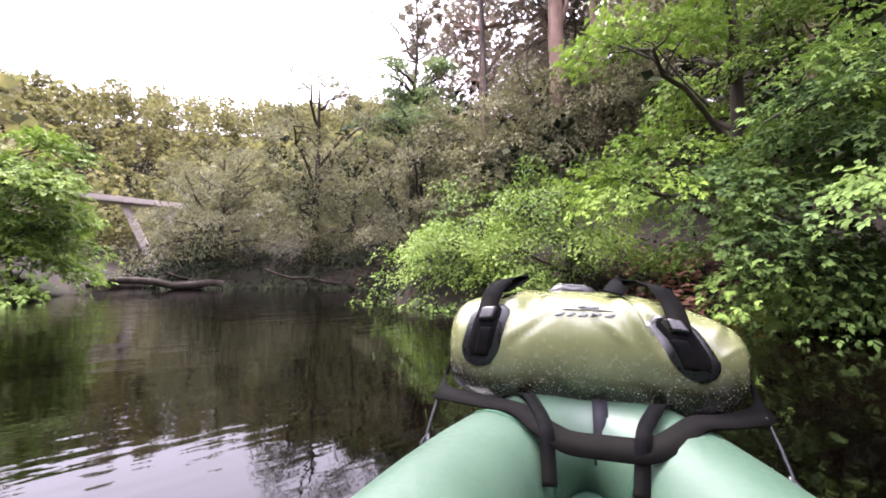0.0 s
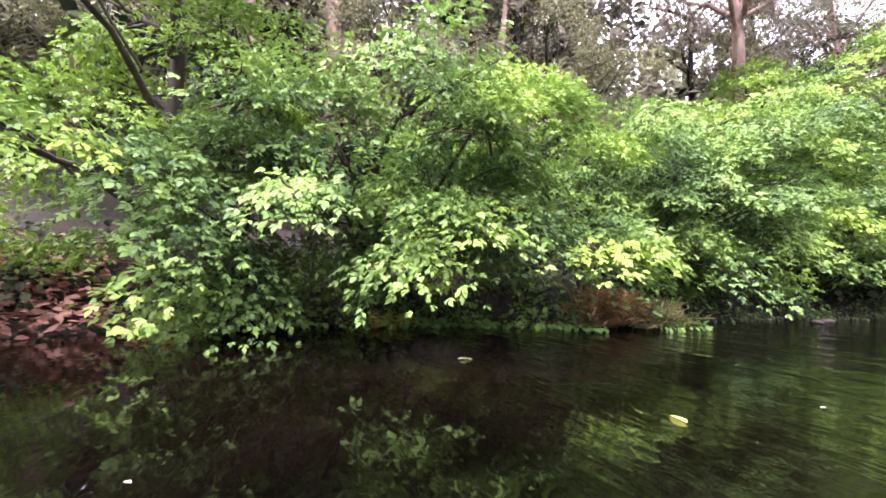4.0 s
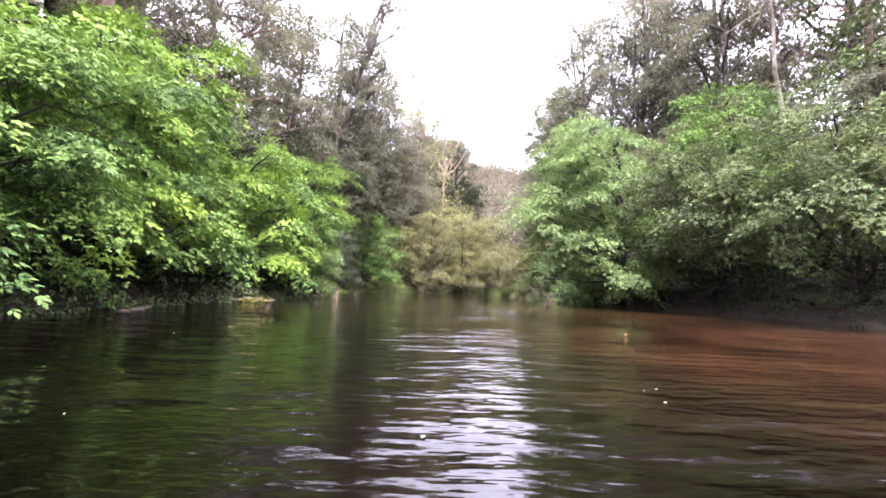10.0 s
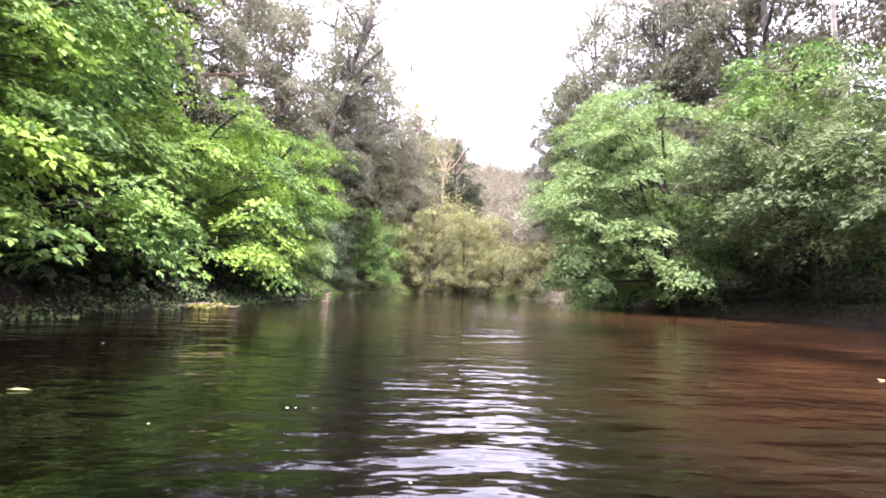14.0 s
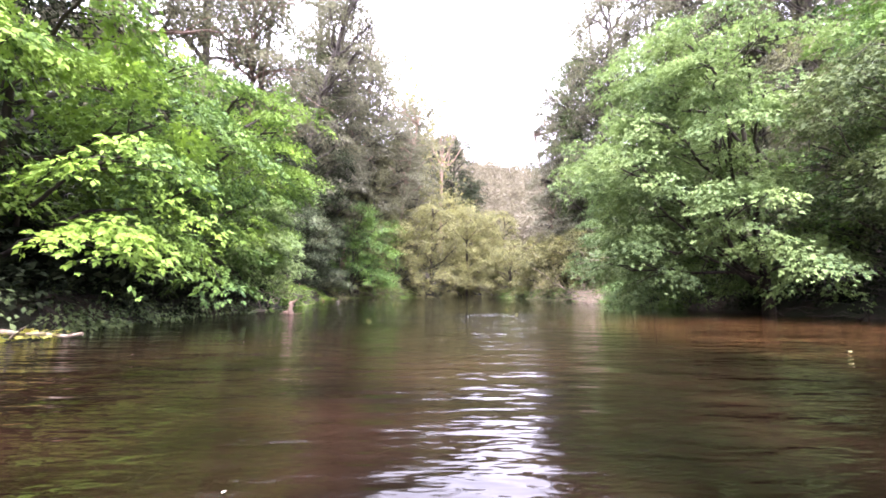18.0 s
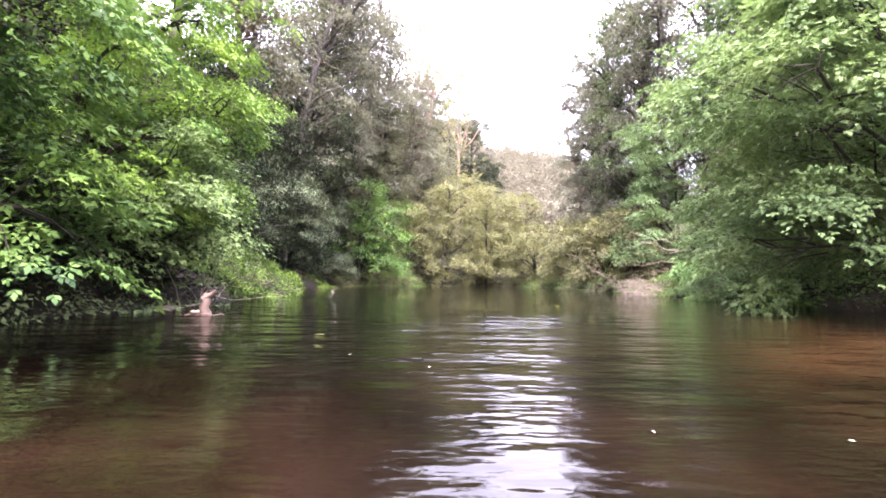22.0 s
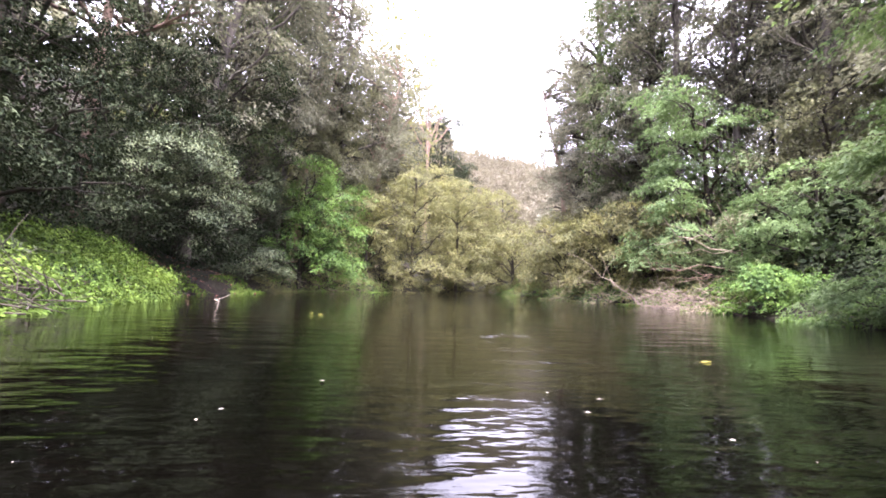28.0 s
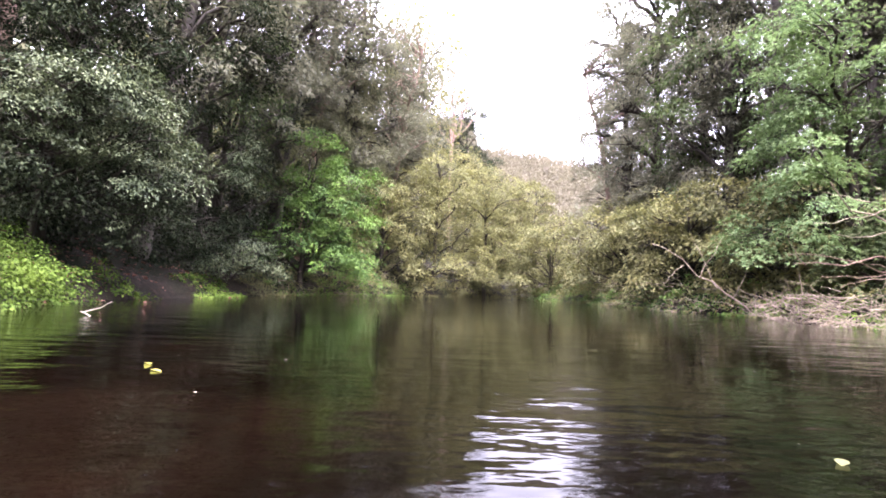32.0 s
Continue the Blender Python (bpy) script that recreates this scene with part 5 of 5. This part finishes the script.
def bag_point(u, phi, lift=0.0):
    """On the bag's skin: u metres along it, phi from 0 at the front over 90 degrees at the top."""
    u, phi = np.asarray(u, float), np.asarray(phi, float)
    e = np.clip(1 - np.abs(u / 0.33) ** 5, 0, 1) ** 0.36
    c, s = np.cos(phi), np.sin(phi)
    sx = np.sign(c) * np.abs(c) ** 0.72
    sz = np.sign(s) * np.abs(s) ** 0.78
    dep = 0.165 * (0.35 + 0.65 * e) + lift
    top = np.where(sz > 0, (0.144 + 0.010 * np.cos(u * 9)) * (1 - 0.27 * smooth((u - 0.03) / 0.28)), 0.118) * (0.4 + 0.6 * e) + lift
    wr = 0.003 * np.sin(u * 23 + 2 * phi) * np.exp(-((phi - 1.2) ** 2) * 3) + 0.0015 * np.sin(u * 41 - 4 * phi + 1) * np.exp(-((phi - 1.0) ** 2) * 4)
    wr += -0.028 * np.exp(-(((u - 0.115 - 0.06 * (1 - phi)) / 0.014) ** 2)) * np.exp(-((phi - 0.75) ** 2) * 5) + 0.020 * np.exp(-(((u - 0.085 - 0.05 * (1 - phi)) / 0.016) ** 2)) * np.exp(-((phi - 0.75) ** 2) * 5)
    wr += -0.018 * np.exp(-(((u + 0.13 + 0.05 * (1 - phi)) / 0.02) ** 2)) * np.exp(-((phi - 1.1) ** 2) * 4) + 0.0005 * np.sin(u * 70 + 7 * phi)
    for u0, p0, sl, wd, am in CREASES:
        wr = wr + am * np.exp(-(((u - u0 - sl * (phi - p0)) / wd) ** 2) - ((phi - p0) / 0.35) ** 2)
    wr = wr * e
    v = 0.86 - (dep + wr) * sx
    z = 0.378 + (top + wr) * sz - 0.006 * np.cos(u * 14) * np.clip(s, 0, 1)
    return np.stack([u * (1 + 0 * phi), v, z], -1)


uu = 0.33 * np.sin(np.linspace(-np.pi / 2, np.pi / 2, 90))
ph = np.linspace(0, 2 * np.pi, 120, endpoint=False)
U, PH = np.meshgrid(uu, ph, indexing="ij")
i, j = np.meshgrid(np.arange(89), np.arange(120), indexing="ij")
k = (j + 1) % 120
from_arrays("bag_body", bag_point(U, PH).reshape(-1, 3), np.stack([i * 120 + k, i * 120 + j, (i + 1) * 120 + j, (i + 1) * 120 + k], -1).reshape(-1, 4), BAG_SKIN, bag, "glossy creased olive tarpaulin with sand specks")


def on_bag(name, u0, p0, half_w, half_h, mat, parent, lift, label="", lean=0.0, round_=True, n=14):
    """A pad with rounded ends welded onto the bag's skin."""
    t = np.sin(np.linspace(-np.pi / 2, np.pi / 2, n))
    s = np.linspace(-1, 1, 9)
    w = half_w * (np.clip(1 - np.clip((np.abs(t) - 0.55) / 0.45, 0, 1) ** 2, 0, 1) ** 0.5 if round_ else np.ones(n))
    Uq = u0 + s[None, :] * w[:, None] + lean * t[:, None] * half_h
    Pq = p0 + t[:, None] * half_h + 0 * Uq
    edge = np.minimum(1, 4 * (1 - np.abs(s)))[None, :] * np.minimum(1, 6 * (1.0 - np.abs(t)) + 0.2)[:, None]
    top = bag_point(Uq, Pq, 0.001) + (bag_point(Uq, Pq, lift) - bag_point(Uq, Pq, 0.0)) * edge[..., None]
    a, b = np.meshgrid(np.arange(n - 1), np.arange(8), indexing="ij")
    q = np.stack([a * 9 + b, a * 9 + b + 1, (a + 1) * 9 + b + 1, (a + 1) * 9 + b], -1).reshape(-1, 4)
    return from_arrays(name, top.reshape(-1, 3), q, mat, parent, label)


for u0, lean in ((-0.228, 0.035), (0.19, -0.065)):
    on_bag("patch_rim", u0, 0.42, 0.047, 0.50, RUBBER, bag, 0.006, "raised black rubber rim", lean)
    pad = on_bag("handle_patch", u0, 0.43, 0.036, 0.43, WEB, bag, 0.009, "black ribbed handle patch", lean)
    on_bag("webbing_anchor", u0, 0.22, 0.019, 0.2, WEB, pad, 0.014, "stitched black webbing anchor", lean, False)
    on_bag("buckle", u0 + lean * 0.2, 0.62, 0.021, 0.12, RUBBER, pad, 0.020, "black plastic ladder buckle", lean, False)
    s = 1 if u0 < 0 else -1
    loop = [bag_point(u0 + lean * 0.1, 0.55, 0.016), bag_point(u0 + 0.012 * s, 1.0, 0.022), bag_point(u0 + 0.03 * s, 1.3, 0.036), bag_point(u0 + 0.045 * s, 1.6, 0.036),
            bag_point(u0 + (0.07 if u0 < 0 else -0.10) , 1.75, 0.03), bag_point(u0 + (0.03 if u0 < 0 else -0.13), 1.2, 0.012)]
    v, q = ribbon(loop, [(1, 0.1, 0.2 * s)] * 6, 0.045, 0.003, 60)
    from_arrays("carry_strap", v, q, WEB, bag, "curled black webbing carry strap", False)
on_bag("top_pad", -0.03, 1.72, 0.06, 0.14, RUBBER, bag, 0.012, "padded black grip with grey ribs", 0, True)
for k in range(3):
    on_bag("grip_rib", -0.03, 1.66 + 0.05 * k, 0.045, 0.012, PRINT, bag, 0.016, "raised grey rib", 0, False)
# the printed mark: a swoosh above a row of blocks
for u0, p0, w, h in ((-0.058, 0.69, 0.010, 0.035), (-0.033, 0.69, 0.007, 0.040), (-0.008, 0.69, 0.010, 0.035), (0.020, 0.69, 0.011, 0.040), (0.048, 0.69, 0.010, 0.035)):
    on_bag("printed_block", u0, p0, w, h, PRINT, bag, 0.0012, "", 0.12)
on_bag("printed_swoosh", 0.000, 0.79, 0.060, 0.012, PRINT, bag, 0.0015)
on_bag("printed_swoosh", 0.005, 0.86, 0.024, 0.035, PRINT, bag, 0.0015)

# shoulder strap slung round the foot of the bag
SLING = [(-0.338, 0.86, 0.36), (-0.350, 0.77, 0.30), (-0.335, 0.70, 0.298), (-0.24, 0.655, 0.300), (-0.14, 0.605, 0.308), (-0.085, 0.555, 0.290), (-0.04, 0.535, 0.275),
         (0.09, 0.535, 0.275), (0.135, 0.555, 0.290), (0.19, 0.62, 0.308), (0.26, 0.665, 0.302), (0.340, 0.73, 0.302), (0.350, 0.80, 0.325), (0.338, 0.86, 0.36)]
v, q = ribbon(SLING, [(0.1, 0.5, 0.6), (0.3, 0.4, 0.8), (0.2, 0.8, 0.4), (0.1, 1, 0.2), (0.2, 1, 0.2), (0, 0.9, 0.5), (0, 0.7, 0.7), (0, 0.7, 0.7), (0, 0.9, 0.5), (-0.2, 1, 0.2), (-0.1, 1, 0.2), (-0.2, 0.8, 0.4), (-0.3, 0.4, 0.8), (-0.1, 0.5, 0.6)], 0.044, 0.004, 120)
from_arrays("shoulder_strap", v, q, WEB, bag, "sandy black shoulder strap slung round the bag", False)
for u in (-0.15, 0.16):
    v, q = ribbon([(u, 0.71, 0.275), (u * 0.85, 0.66, 0.290), (u * 0.62, 0.58, 0.270), (u * 0.55, 0.54, 0.255), (u * 0.5, 0.50, 0.17)], [(1, 0.2, 0)] * 5, 0.028, 0.004)
    from_arrays("lashing_strap", v, q, WEB, raft, "black lashing strap on the bow tube", False)
for s in (-1, 1):
    cord = tubes("clip_cord", [([(0.335 * s, 0.72, 0.30), (0.345 * s, 0.69, 0.26), (0.352 * s, 0.66, 0.22), (0.35 * s, 0.64, 0.19)], [0.004] * 4),
                               ([(0.35 * s, 0.66, 0.215), (0.362 * s, 0.645, 0.20), (0.355 * s, 0.63, 0.185), (0.342 * s, 0.64, 0.20), (0.35 * s, 0.66, 0.215)], [0.005] * 5)], RUBBER, 8)
    put("clip_cord", cord, bag, "thin black cord with a snap clip")
